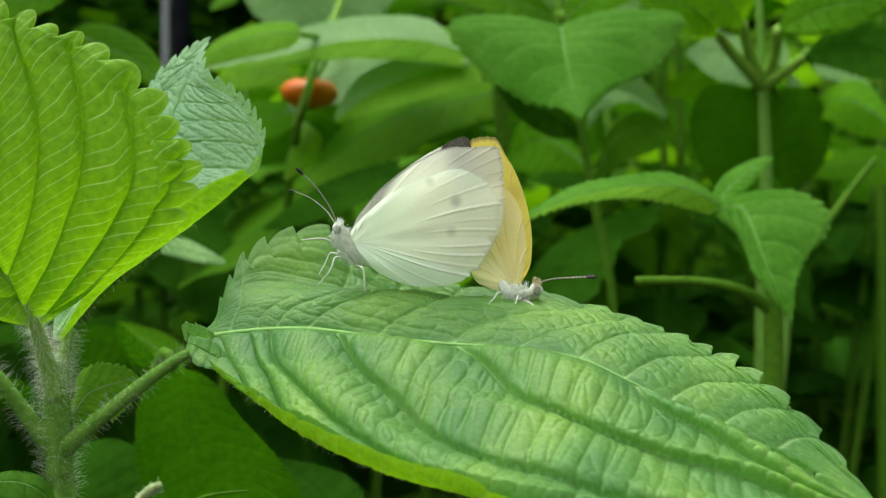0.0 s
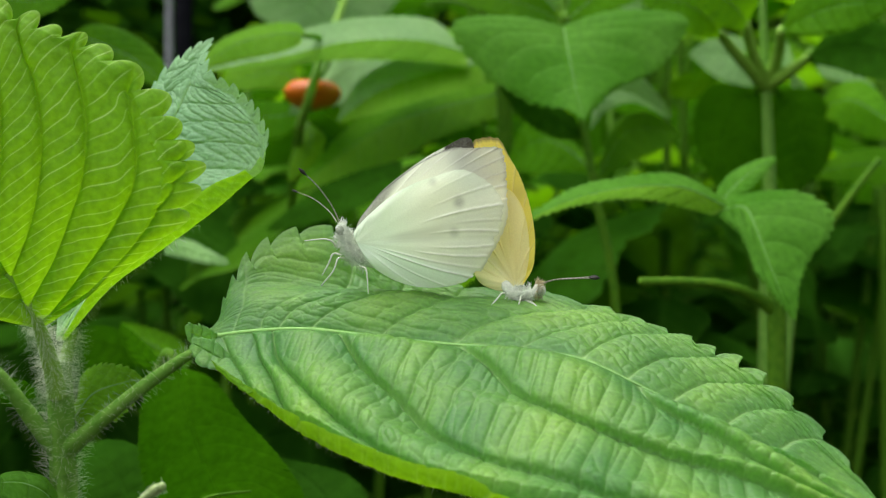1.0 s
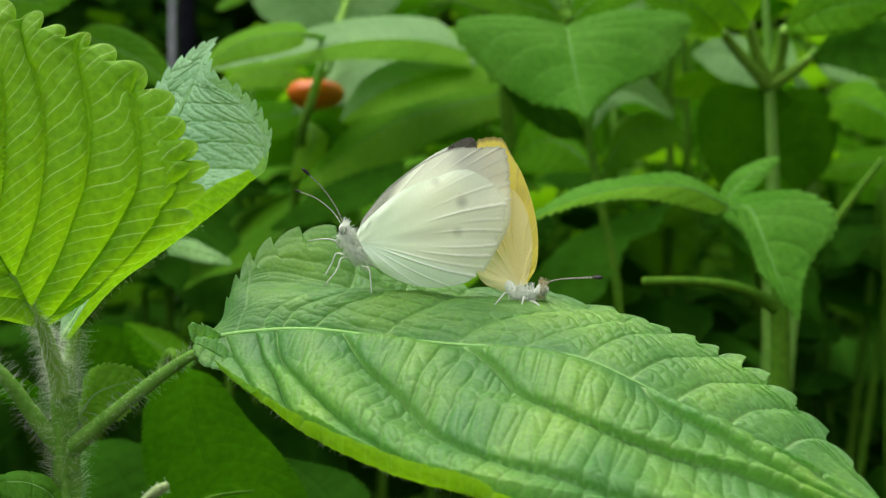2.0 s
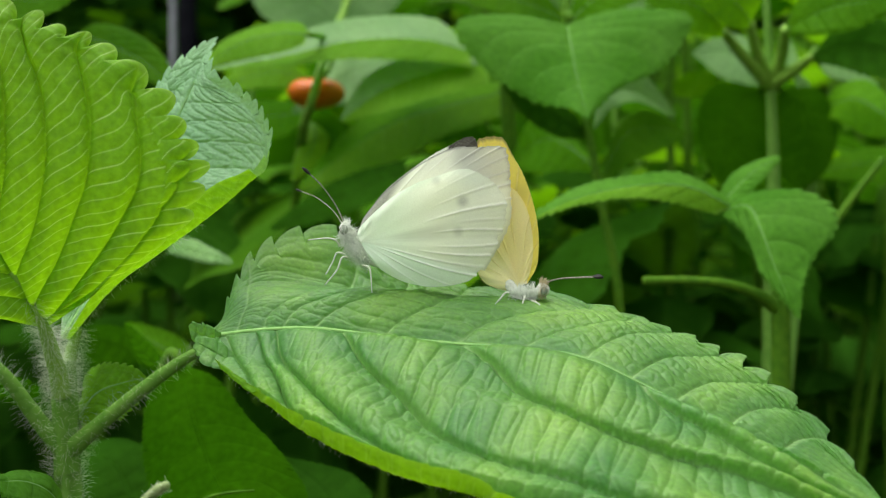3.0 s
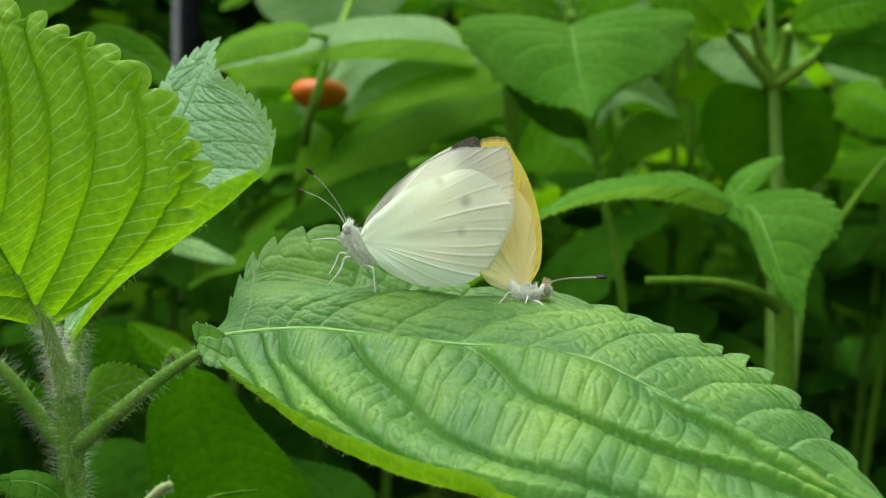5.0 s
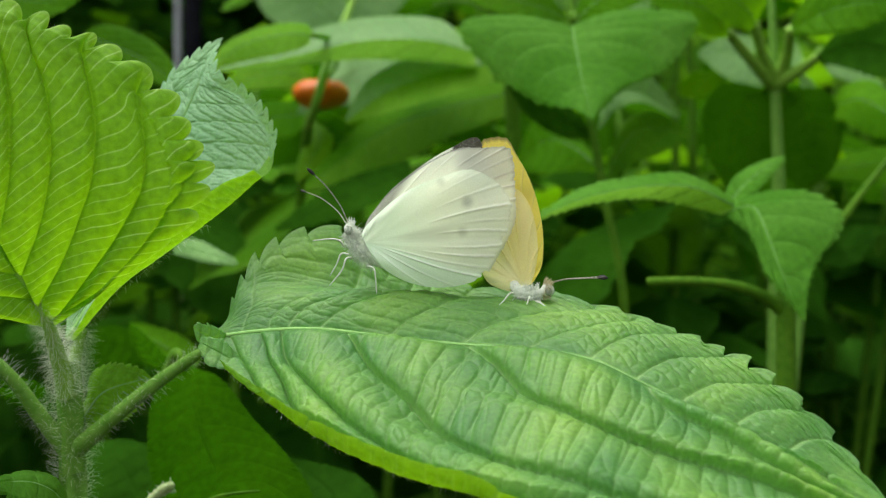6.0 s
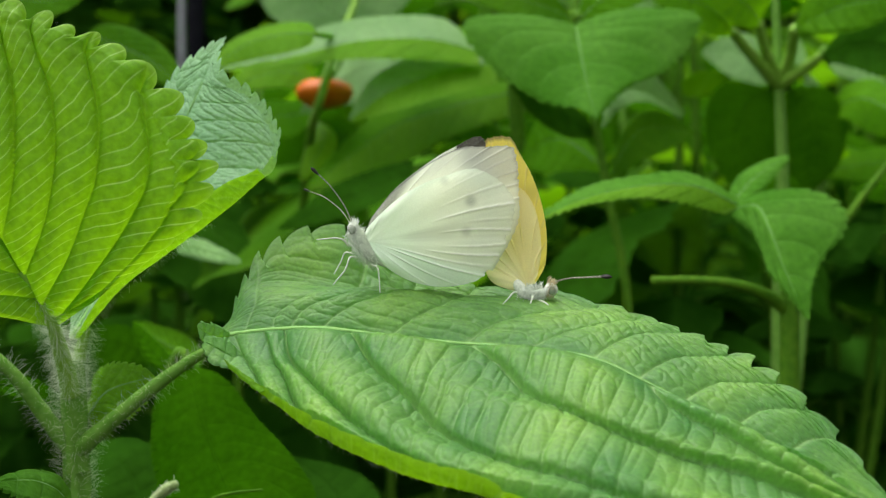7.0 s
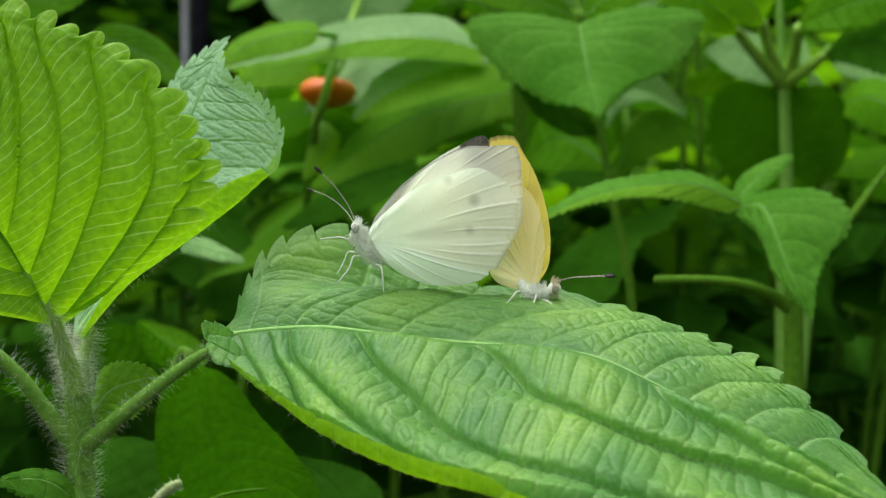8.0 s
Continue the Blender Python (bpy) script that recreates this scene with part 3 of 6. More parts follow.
MAIN_LOW_VEINS = [[(0, 0), (1, 0.03)], [(0, 0.04), (0.5, 0.083), (0.75, 0.137), (1, 0.19)], [(0, 0.088), (0.42, 0.138), (0.68, 0.192), (0.81, 0.225), (1, 0.27)],
                  [(0, 0.12), (0.32, 0.154), (0.55, 0.215), (0.69, 0.294), (0.76, 0.36), (0.92, 0.5), (1, 0.53)],
                  [(0, 0.22), (0.25, 0.276), (0.4, 0.336), (0.56, 0.405), (0.65, 0.478), (0.69, 0.56), (0.73, 0.634), (0.85, 0.75), (1, 0.8)],
                  [(0, 0.395), (0.16, 0.462), (0.29, 0.515), (0.36, 0.59), (0.4, 0.68), (0.48, 0.8), (0.7, 0.9), (1, 0.94)],
                  [(0, 0.67), (0.09, 0.70), (0.18, 0.784), (0.26, 0.83), (0.42, 0.881), (0.7, 0.945), (1, 0.97)],
                  [(0, 0.80), (0.06, 0.85), (0.12, 0.9), (0.28, 0.941), (1, 0.985)], (0.92, 0.994), (1, 1)]
MAIN_HIGH_VEINS = [(0, 0.02), [(0, 0.06), (0.4, 0.08), (1, 0.12)], [(0, 0.103), (0.2, 0.112), (0.36, 0.146), (0.7, 0.24), (1, 0.28)], [(0, 0.13), (0.22, 0.153), (0.37, 0.205), (0.7, 0.31), (1, 0.36)],
                   [(0, 0.178), (0.21, 0.212), (0.36, 0.26), (0.7, 0.38), (1, 0.44)], [(0, 0.286), (0.17, 0.314), (0.35, 0.365), (0.7, 0.45), (1, 0.5)], [(0, 0.397), (0.14, 0.423), (0.26, 0.47), (0.5, 0.545), (1, 0.6)],
                   [(0, 0.491), (0.14, 0.529), (0.4, 0.585), (0.9, 0.644), (1, 0.655)], (0.586, 0.712), (0.656, 0.778), (0.723, 0.842), (0.796, 0.889), (0.867, 0.93), (1, 1)]
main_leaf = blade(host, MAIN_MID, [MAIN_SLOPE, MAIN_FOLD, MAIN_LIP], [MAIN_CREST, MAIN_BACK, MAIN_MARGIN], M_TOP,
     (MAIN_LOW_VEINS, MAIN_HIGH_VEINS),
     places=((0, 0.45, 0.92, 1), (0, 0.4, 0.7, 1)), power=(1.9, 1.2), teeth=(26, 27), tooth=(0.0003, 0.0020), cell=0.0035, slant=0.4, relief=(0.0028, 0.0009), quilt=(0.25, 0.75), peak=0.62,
     net=0.3, pale=0.6, lean=0.6, rib=0.0004, rib_lift=0.2, lip=(0.925, M_LIP_LIT, 1.0), run=((0.12, 1.0), (1.1, 0.2)), soften=0.9, settle=3.6, ns=640, nu=150, seed=11, swell=0.18, label="broad mid-green toothed leaf with quilted surface carrying butterflies", tooth_gain=0.6)
rim_line = [main_leaf.data.vertices[287 * 640 + k].co[:] for k in range(50, 400, 25)]
hairs("rim_hair", rim_line, [0.0001], 260, 0.0009, main_leaf, 19, 0.3, 0.000018, None, 0.6)
SIMPLE = [(k / 4, k / 4) for k in range(5)]
for mid, upper, lower, sd in (([(-0.03456, 0.1645, 0.60611), (-0.03689, 0.163, 0.60623), (-0.03929, 0.162, 0.60772)], [(-0.03456, 0.1645, 0.60655), (-0.03647, 0.1635, 0.60787), (-0.03854, 0.1625, 0.60856), (-0.03938, 0.162, 0.60798)], [(-0.03449, 0.1642, 0.6056), (-0.0366, 0.1625, 0.60496), (-0.03837, 0.1618, 0.60555), (-0.03921, 0.162, 0.60728)], 15),
                              ([(-0.0311, 0.16, 0.60172), (-0.0343, 0.16, 0.6038), (-0.03801, 0.161, 0.60562)], [(-0.03173, 0.161, 0.60335), (-0.03487, 0.161, 0.60614), (-0.03821, 0.1615, 0.60627)], [(-0.03028, 0.158, 0.60024), (-0.03319, 0.158, 0.60161), (-0.03628, 0.1588, 0.60272), (-0.03844, 0.161, 0.60509)], 16)):
    blade(main_leaf, mid, [lower], [upper], M_TOP, (SIMPLE, SIMPLE), places=((0, 1), (0, 1)), teeth=(5, 5), tooth=(0.0005, 0.0005), relief=(0.0003, 0.0003), rib=0, ns=70, nu=20, seed=sd, label="small curled lobe at the leaf base")

# upper leaf seen from beneath
UP_STALK = [(-0.06149, 0.169, 0.5963), (-0.06167, 0.1675, 0.60014), (-0.062, 0.165, 0.60472), (-0.0621, 0.162, 0.60869), (-0.06361, 0.1605, 0.61227), (-0.06544, 0.1582, 0.61649)]
tube("petiole", UP_STALK, [0.0016, 0.0014, 0.0012, 0.0009, 0.0007, 0.0005], M_YOUNG_STALK, host, 40, 12)
hairs("petiole_hair", UP_STALK[:5], [0.0016, 0.0014, 0.0011, 0.0008], 1300, 0.003, host, 5, -0.2, thick=0.000016, droop=0.3)
UP_MID = [(-0.06176, 0.1625, 0.60777), (-0.06445, 0.16, 0.61385), (-0.06664, 0.157, 0.61923), (-0.06991, 0.153, 0.62754), (-0.07309, 0.151, 0.63807), (-0.07522, 0.152, 0.65135)]
UP_INNER = [(-0.06166, 0.1627, 0.60784), (-0.05795, 0.16, 0.61489), (-0.05612, 0.158, 0.62265), (-0.05524, 0.156, 0.63022), (-0.05607, 0.1555, 0.63734), (-0.05992, 0.155, 0.64442), (-0.06537, 0.154, 0.64927), (-0.07522, 0.152, 0.65218)]
UP_MARGIN = [(-0.06142, 0.163, 0.608), (-0.05561, 0.162, 0.61176), (-0.04916, 0.161, 0.61625), (-0.04193, 0.16, 0.62182), (-0.03791, 0.1595, 0.62786), (-0.03731, 0.1595, 0.63218), (-0.03921, 0.1595, 0.63649), (-0.04214, 0.1595, 0.64211), (-0.04508, 0.1595, 0.6453), (-0.04752, 0.159, 0.64781), (-0.05114, 0.159, 0.65039), (-0.05424, 0.158, 0.65157), (-0.05772, 0.157, 0.65256), (-0.06326, 0.156, 0.65471), (-0.0687, 0.154, 0.65594), (-0.07522, 0.152, 0.653)]
UP_LEFT = [(-0.06192, 0.162, 0.60781), (-0.06536, 0.158, 0.60914), (-0.06946, 0.152, 0.61144), (-0.07462, 0.146, 0.61929), (-0.07906, 0.144, 0.63099), (-0.07991, 0.147, 0.64316), (-0.07522, 0.152, 0.65135)]
blade(host, UP_MID, [UP_INNER, UP_MARGIN], [UP_LEFT], M_UNDER,
     ([(0, 0.0), [(0, 0.003), (0.8, 0.08), (0.85, 0.25), (0.9, 0.38), (0.95, 0.431), (1, 0.5)], [(0, 0.01), (0.5, 0.03), (0.68, 0.177), (0.75, 0.356), (0.79, 0.454), (0.85, 0.56), (1, 0.64)],
       [(0, 0.055), (0.39, 0.199), (0.54, 0.377), (0.61, 0.54), (0.75, 0.669), (0.9, 0.725), (1, 0.74)], [(0, 0.184), (0.23, 0.303), (0.35, 0.435), (0.44, 0.619), (0.58, 0.751), (0.81, 0.817), (1, 0.84)],
       [(0, 0.32), (0.17, 0.477), (0.28, 0.662), (0.43, 0.81), (0.79, 0.882), (1, 0.92)], [(0, 0.5), (0.2, 0.68), (0.4, 0.86), (1, 0.96)], (0.75, 0.985), (1, 1)],
      [(0, 0.02), (0.1, 0.3), (0.2, 0.5), (0.35, 0.65), (0.5, 0.75), (0.7, 0.86), (0.85, 0.94), (1, 1)]),
     up=(0.1, -1, 0.1), places=((0, 0.5, 1), (0, 1)), power=(0.85, 1.2), teeth=(19, 24), tooth=(0.0020, 0.0022), bite_from=(0.24, 0.2), blunt=True, cell=0.0022, slant=2.0, relief=(0.0018, 0.0012), quilt=0.08, peak=0.62, soften=1.0, run=((0.2, 1.1), (0.2, 1.1)),
     net=0.0, pale=0.1, ladder=0.95, lean=0.2, rib=0.00055, rib_material=M_UNDER, rib_lift=0.5, ns=560, nu=150, seed=23, swell=0.05, label="yellow-green leaf lit through from above", tooth_gain=0.9)

# young leaf behind it, its near edge turned up
YOUNG_PET = [(-0.06148, 0.1705, 0.59655), (-0.0611, 0.171, 0.60065), (-0.06055, 0.171, 0.60389), (-0.05969, 0.1712, 0.60712)]
tube("petiole", YOUNG_PET, [0.0015, 0.0011, 0.001, 0.0007], M_YOUNG_STALK, host, 20, 12)
hairs("petiole_hair", YOUNG_PET, [0.0014, 0.0011, 0.0009], 800, 0.0028, host, 6, -0.1, thick=0.000016)
hairs("rim_hair", [(-0.0587, 0.171, 0.60759), (-0.05438, 0.172, 0.6132), (-0.04748, 0.174, 0.61887), (-0.04052, 0.1765, 0.62449)], [0.0002], 220, 0.0014, host, 7, -0.1, thick=0.00002)
YOUNG_MID = [(-0.06203, 0.1705, 0.60532), (-0.06007, 0.175, 0.61062), (-0.05576, 0.181, 0.62108), (-0.05126, 0.186, 0.6342), (-0.0467, 0.19, 0.64685), (-0.04148, 0.193, 0.65919)]
YOUNG_FOLD = [(-0.06075, 0.17, 0.60518), (-0.05438, 0.172, 0.6133), (-0.04748, 0.174, 0.61896), (-0.03872, 0.177, 0.62604), (-0.03334, 0.179, 0.63124), (-0.03049, 0.1805, 0.63417), (-0.03086, 0.1815, 0.63926), (-0.03349, 0.183, 0.64368), (-0.03696, 0.185, 0.64714), (-0.04234, 0.188, 0.65084), (-0.04343, 0.191, 0.65537), (-0.04148, 0.193, 0.65929)]
YOUNG_LIP = [(-0.06112, 0.1695, 0.60559), (-0.05559, 0.17, 0.61457), (-0.04944, 0.171, 0.62102), (-0.04265, 0.1735, 0.62714), (-0.03754, 0.176, 0.63134), (-0.03121, 0.179, 0.63444), (-0.02953, 0.18, 0.639), (-0.03212, 0.182, 0.64434), (-0.03556, 0.184, 0.64789), (-0.0409, 0.187, 0.65149), (-0.0426, 0.1905, 0.65558), (-0.04138, 0.193, 0.65939)]
YOUNG_FAR = [(-0.06259, 0.171, 0.60546), (-0.06399, 0.178, 0.61431), (-0.06183, 0.186, 0.62614), (-0.05811, 0.192, 0.63882), (-0.0537, 0.196, 0.64982), (-0.05136, 0.196, 0.65322), (-0.04635, 0.195, 0.65727), (-0.04159, 0.193, 0.65929)]
blade(host, YOUNG_MID, [YOUNG_FOLD, YOUNG_LIP], [YOUNG_FAR], M_SAGE,
     ([(0, 0.0)] + [(0.08 + 0.075 * k, 0.12 + 0.071 * k) for k in range(12)] + [(1, 1)],
      [(0, 0.0), (0.2, 0.3), (0.35, 0.45), (0.5, 0.6), (0.63, 0.72), (0.76, 0.83), (0.88, 0.92), (1, 1)]),
     up=(0.2, -1, 0.3), places=((0, 0.86, 1), (0, 1)), power=(1.0, 1.3), teeth=(30, 26), tooth=(0.0021, 0.0016), bite_from=(0.5, 0.1), cell=0.0028, slant=0.8, relief=(0.00026, 0.0003), quilt=2.0, stray=0.4, run=((0.8, 0.5), (0.8, 0.5)), peak=0.62,
     net=0.25, pale=0.15, lean=0.8, rib=0.0004, rib_lift=0.6, ns=460, nu=110, seed=31, swell=0.12, lip=(0.88, M_UNDER, 0.53), label="pale sage-green young leaf with sharp teeth")

# side branch and small axil leaf
LOW_PET = [(-0.06148, 0.17, 0.58696), (-0.06533, 0.169, 0.59218), (-0.07089, 0.167, 0.60065), (-0.08076, 0.165, 0.60937)]
tube("petiole", LOW_PET, [0.0016, 0.0012, 0.001, 0.001], M_STALK, host, 30, 12)
hairs("petiole_hair", LOW_PET, [0.0016, 0.0012, 0.001], 420, 0.0024, host, 8, 0.2, thick=0.000016, droop=0.3)
leaf([(-0.07897, 0.165, 0.60803), (-0.08397, 0.15, 0.61034), (-0.09884, 0.14, 0.60492), (-0.11149, 0.13, 0.59755)], [(0, -0.9, -0.3)], (0.03, 0.03), M_TOP, host, ns=120, nu=40, seed=37)
leaf([(-0.05997, 0.172, 0.59216), (-0.05704, 0.173, 0.59621), (-0.05249, 0.175, 0.59783), (-0.05002, 0.177, 0.59805)], [(0.0, -0.6, -0.7)], (0.006, 0.006), M_LIP_LIT, host, 0.0002, 1, "small young axil leaf",
     fold=([-20], [-10]), teeth=14, tooth=0.12, veins=6, relief=0.0004, ns=120, nu=40, seed=41)

for mid, upper, lower, mat, sd, note in (
        ([(-0.06444, 0.172, 0.59104), (-0.06725, 0.173, 0.59424), (-0.07103, 0.174, 0.59635), (-0.07713, 0.175, 0.59698)], [(-0.06407, 0.172, 0.59141), (-0.06632, 0.175, 0.59565), (-0.07128, 0.176, 0.59799), (-0.07713, 0.175, 0.59736)], [(-0.06462, 0.171, 0.59084), (-0.06814, 0.171, 0.59324), (-0.07208, 0.172, 0.59514), (-0.07713, 0.175, 0.59641)], M_DIM, 42, "small young axil leaf"),
        ([(-0.0604, 0.166, 0.57875), (-0.06178, 0.163, 0.58232), (-0.06445, 0.16, 0.5844), (-0.06919, 0.157, 0.58472)], [(-0.06058, 0.167, 0.57904), (-0.06219, 0.166, 0.58342), (-0.06606, 0.164, 0.5851), (-0.06919, 0.157, 0.58506)], [(-0.06039, 0.165, 0.57846), (-0.06185, 0.16, 0.58076), (-0.06409, 0.157, 0.58217), (-0.06919, 0.157, 0.58421)], M_MID, 43, "downy young side leaf")):
    blade(host, mid, [lower], [upper], mat, (SIMPLE, SIMPLE), places=((0, 1), (0, 1)), teeth=(14, 14), tooth=(0.0007, 0.0007), relief=(0.0004, 0.0004), quilt=0.4, cell=0.002, rib=0.0002, ns=140, nu=36, seed=sd, label=note)

# ---- butterflies ----
M_WHITE = wing_material("wing_white", (0.91, 0.965, 0.78), (0.80, 0.94, 0.77), (1.0, 1.0, 0.98), (0.075, 0.07, 0.055), (1.0, 1.0, 0.86), 0.5)
M_YELLOW = wing_material("wing_yellow", (0.96, 0.93, 0.62), (0.94, 0.78, 0.14), (0.92, 0.82, 0.36), (0.2, 0.15, 0.08), (1.0, 0.94, 0.5), 0.5)
M_BODY = plain_material("body_fur", (0.5, 0.55, 0.46), (0.72, 0.77, 0.66), 0.9, 1800.0, 0.1)
M_FUR = plain_material("pale_fur", (0.62, 0.68, 0.58), (0.85, 0.9, 0.78), 0.7, 1800.0, 0.02)
M_TAN_FUR = plain_material("tan_fur", (0.35, 0.3, 0.14), (0.55, 0.5, 0.3), 0.7, 1800.0, 0.02)
M_LEG = plain_material("leg_white", (0.48, 0.53, 0.4), (0.66, 0.7, 0.56), 0.5, 2500.0, 0.02)
M_RING = plain_material("antenna_ring", (0.13, 0.12, 0.08), (0.2, 0.18, 0.12), 0.6, 2500.0, 0.02)
M_SHAFT = plain_material("antenna_shaft", (0.26, 0.25, 0.2), (0.42, 0.41, 0.34), 0.6, 2500.0, 0.02)
M_EYE = plain_material("eye", (0.2, 0.24, 0.18), (0.34, 0.38, 0.3), 0.2, 3000.0, 0.01)
M_BLACK = plain_material("black_scale", (0.012, 0.011, 0.01), (0.03, 0.026, 0.022), 0.5, 2500.0, 0.02)


def soft(x, a, b):
    t = np.clip((x - a) / (b - a), 0, 1)
    return t * t * (3 - 2 * t)


def wing(name, parent, hinge, outline, veins, material, bulge=0.6, tilt=0.0, lean=0.0, dust=None, flush=None, label="", rows=70, fan=260, worn=None):
    """A wing blade that fans out from its hinge: outline as (degrees, mm), smooth; veins as degrees."""
    o = np.array(outline, dtype=float)
    cart = np.stack([o[:, 1] * np.cos(np.radians(o[:, 0])), o[:, 1] * np.sin(np.radians(o[:, 0]))], 1)
    q = spline(cart, fan)
    nick = np.random.default_rng(len(outline)).normal(size=fan)
    q = q * (1 + 0.002 * nick + 0.002 * np.sin(np.arange(fan) * 0.9))[:, None]
    torn = np.zeros(fan)
    if worn:
        deg = np.degrees(np.arctan2(q[:, 1], q[:, 0]))
        grit = np.random.default_rng(3).normal(size=fan)
        grit = np.clip(np.convolve(grit, [0.3, 0.6, 0.6, 0.3], "same"), 0, 2)
        torn = 0.5 * grit * soft(deg, worn[0], worn[0] + 5) * (1 - soft(deg, worn[1] - 5, worn[1])) * (np.hypot(q[:, 0], q[:, 1]) > 12)
        q = q * (1 - worn[2] * torn)[:, None]
    r = np.linspace(0.0, 1.0, rows) ** 0.8
    X = q[:, 0][:, None] * r[None, :]
    Z = q[:, 1][:, None] * r[None, :]
    ang = np.degrees(np.arctan2(Z, X + 1e-9))
    A0 = np.degrees(np.unwrap(np.arctan2(q[:, 1], q[:, 0])))
    A = np.repeat(A0[:, None], rows, 1)
    R = np.repeat(r[None, :], fan, 0)
    V = np.zeros_like(A)
    for g, strong, *start in veins:
        start = start[0] if start else 0.4
        gg = g + 2.5 * np.sin(R * 3.1) * (1 if g > 3 else -1)
        d = np.radians(A - gg) * np.hypot(X, Z)
        V = np.maximum(V, np.exp(-(d / 0.11) ** 2) * strong * soft(R, start - 0.1, start + 0.2) * np.clip((R - 0.1) * 4, 0, 1))
    D = dust(X, Z, R, A) if dust else np.zeros_like(A)
    D = D + 0.12 * np.minimum(torn, 1.2)[:, None] * soft(R, 0.95, 1.0)
    F = flush(X, Z, R, A) if flush else np.zeros_like(A)
    Y = -bulge * np.sin(math.pi * R * 0.9) - 0.32 * V + tilt * Z - lean * X + 0.12 * np.sin(A * 0.35) * R
    P = np.stack([X, Y, Z], -1).reshape(-1, 3) * 0.001 + np.array(hinge)
    i = np.arange(fan - 1)[:, None] * rows + np.arange(rows - 1)[None, :]
    f = np.stack([i, i + 1, i + rows + 1, i + rows], -1).reshape(-1, 4).tolist()
    return mesh_object(name, P, f, material, parent, {"vein": np.clip(V, 0, 1).reshape(-1), "dust": np.clip(D, 0, 1).reshape(-1), "flush": np.clip(F, 0, 1).reshape(-1)}, True, label)


def blob(name, centre, size, material, parent, turn=(0, 0, 0), seg=20, rough=0.0, label=""):
    bm = bmesh.new()
    bmesh.ops.create_uvsphere(bm, u_segments=seg, v_segments=seg // 2 + 2, radius=1.0)
    rr = random.Random(7)
    for v in bm.verts:
        v.co *= 1 + rough * rr.uniform(-1, 1)
    m = Matrix.LocRotScale(centre, Euler([radians(a) for a in turn]), size)
    bmesh.ops.transform(bm, matrix=m, verts=bm.verts)
    return part(name, bm, material, parent, label)


def spot(X, Z, cx, cz, rad):
    return np.exp(-(((X - cx) ** 2 + (Z - cz) ** 2) / rad ** 2) ** 1.5)


# the white one, facing away from the stem's far side
white = root("butterfly", (-0.01201, 0.168, 0.61463), "white butterfly with closed greenish wings on a leaf", "butterfly", "mating butterflies")
HINGE = (-0.01294, 0.166, 0.62117)
def at(p, back):
    return (p[0], p[1] + back, p[2])


def hind_dust(X, Z, R, A):
    d = 0.35 * spot(X, Z, 16.2, 6.4, 0.9) + 0.22 * spot(X, Z, 12.0, 9.6, 0.7) + 0.25 * spot(X, Z, 15.5, 1.6, 0.8)
    return d + 0.16 * soft(R, 0.15, 0.35) * (1 - soft(R, 0.5, 0.72)) * soft(A, -3, 4) * (1 - soft(A, 9, 15)) + 0.1 * soft(R, 0.985, 1.0)


def fore_dust(X, Z, R, A):
    lead = soft(A, 52, 60) * 0.55 + soft(R, 0.95, 1.0) * soft(A, 42, 46) * 0.5
    return lead + 0.24 * soft(X, 13.5, 17) * soft(Z, 8, 11) + 0.2 * soft(R, 0.97, 1.0)


def far_dust(X, Z, R, A):
    return 1.3 * soft(X, 13.6, 14.4) * soft(R, 0.78, 0.82) + 0.5 * soft(A, 50, 56)


wing("forewing", white, at(HINGE, 0.0012), [(-13.3, 20.32), (6.1, 23.77), (18.3, 25.18), (25.8, 26.45), (31.7, 27.36), (34.2, 27.17), (39.5, 23.88), (46.1, 20.72), (52.7, 15.58), (62.5, 9.73), (75.5, 5.38), (90.0, 3.06), (105.9, 1.31)],
     [(50, 0.4, 0.5), (44, 0.5, 0.7), (38, 0.6, 0.75), (34, 0.8, 0.8), (30, 0.9, 0.8), (25.5, 1.0, 0.8), (21, 1.0, 0.8), (16, 0.8, 0.8)], M_WHITE, 0.5, 0.0, 0.0, fore_dust, None, "white forewing with grey dusted leading edge", worn=(8, 44, 0.005))
wing("forewing", white, at(HINGE, 0.0030), [(-11.3, 19.25), (23.1, 22.47), (38.3, 24.06), (42.8, 24.74), (45.3, 23.77), (47.0, 21.88), (53.0, 16.43), (63.4, 10.05), (76.0, 5.56), (90.0, 3.24), (104.0, 1.48)],
     [(50, 0.5), (42, 0.7), (34, 0.7), (26, 0.7)], M_WHITE, 0.4, 0.0, 0.0, far_dust, None, "far forewing with a black tip")
wing("hindwing", white, at(HINGE, 0.0), [(-61.8, 2.85), (-52.4, 5.90), (-42.0, 9.67), (-31.6, 13.72), (-22.1, 17.46), (-15.3, 19.38), (-6.7, 20.81), (1.9, 22.21), (9.5, 23.51), (15.1, 24.11), (22.1, 23.38), (28.3, 22.16), (35.2, 20.12), (40.1, 16.46), (46.1, 12.97), (54.8, 8.58), (70.8, 4.09), (94.8, 2.16), (113.2, 1.37)],
     [(-36, 0.35, 0.2), (-26, 0.45, 0.2), (-16.5, 1.0, 0.12), (-11.5, 0.6, 0.2), (-6, 0.9, 0.5), (-1, 0.7, 0.6), (4.5, 0.9, 0.55), (9, 0.5, 0.7), (14.5, 1.0, 0.5), (23, 0.6, 0.6), (31, 0.3, 0.7)], M_WHITE, 0.9, 0.0, 0.0, hind_dust,
     lambda X, Z, R, A: 0.75 * (1 - soft(X, 3, 13)) + 0.35 * soft(R, 0.75, 0.97) * soft(A, 15, 30) + 0.9 * (1 - soft(A, -20, -11)), "greenish-white hindwing with raised veins and a worn edge", worn=(-22, 22, 0.018))
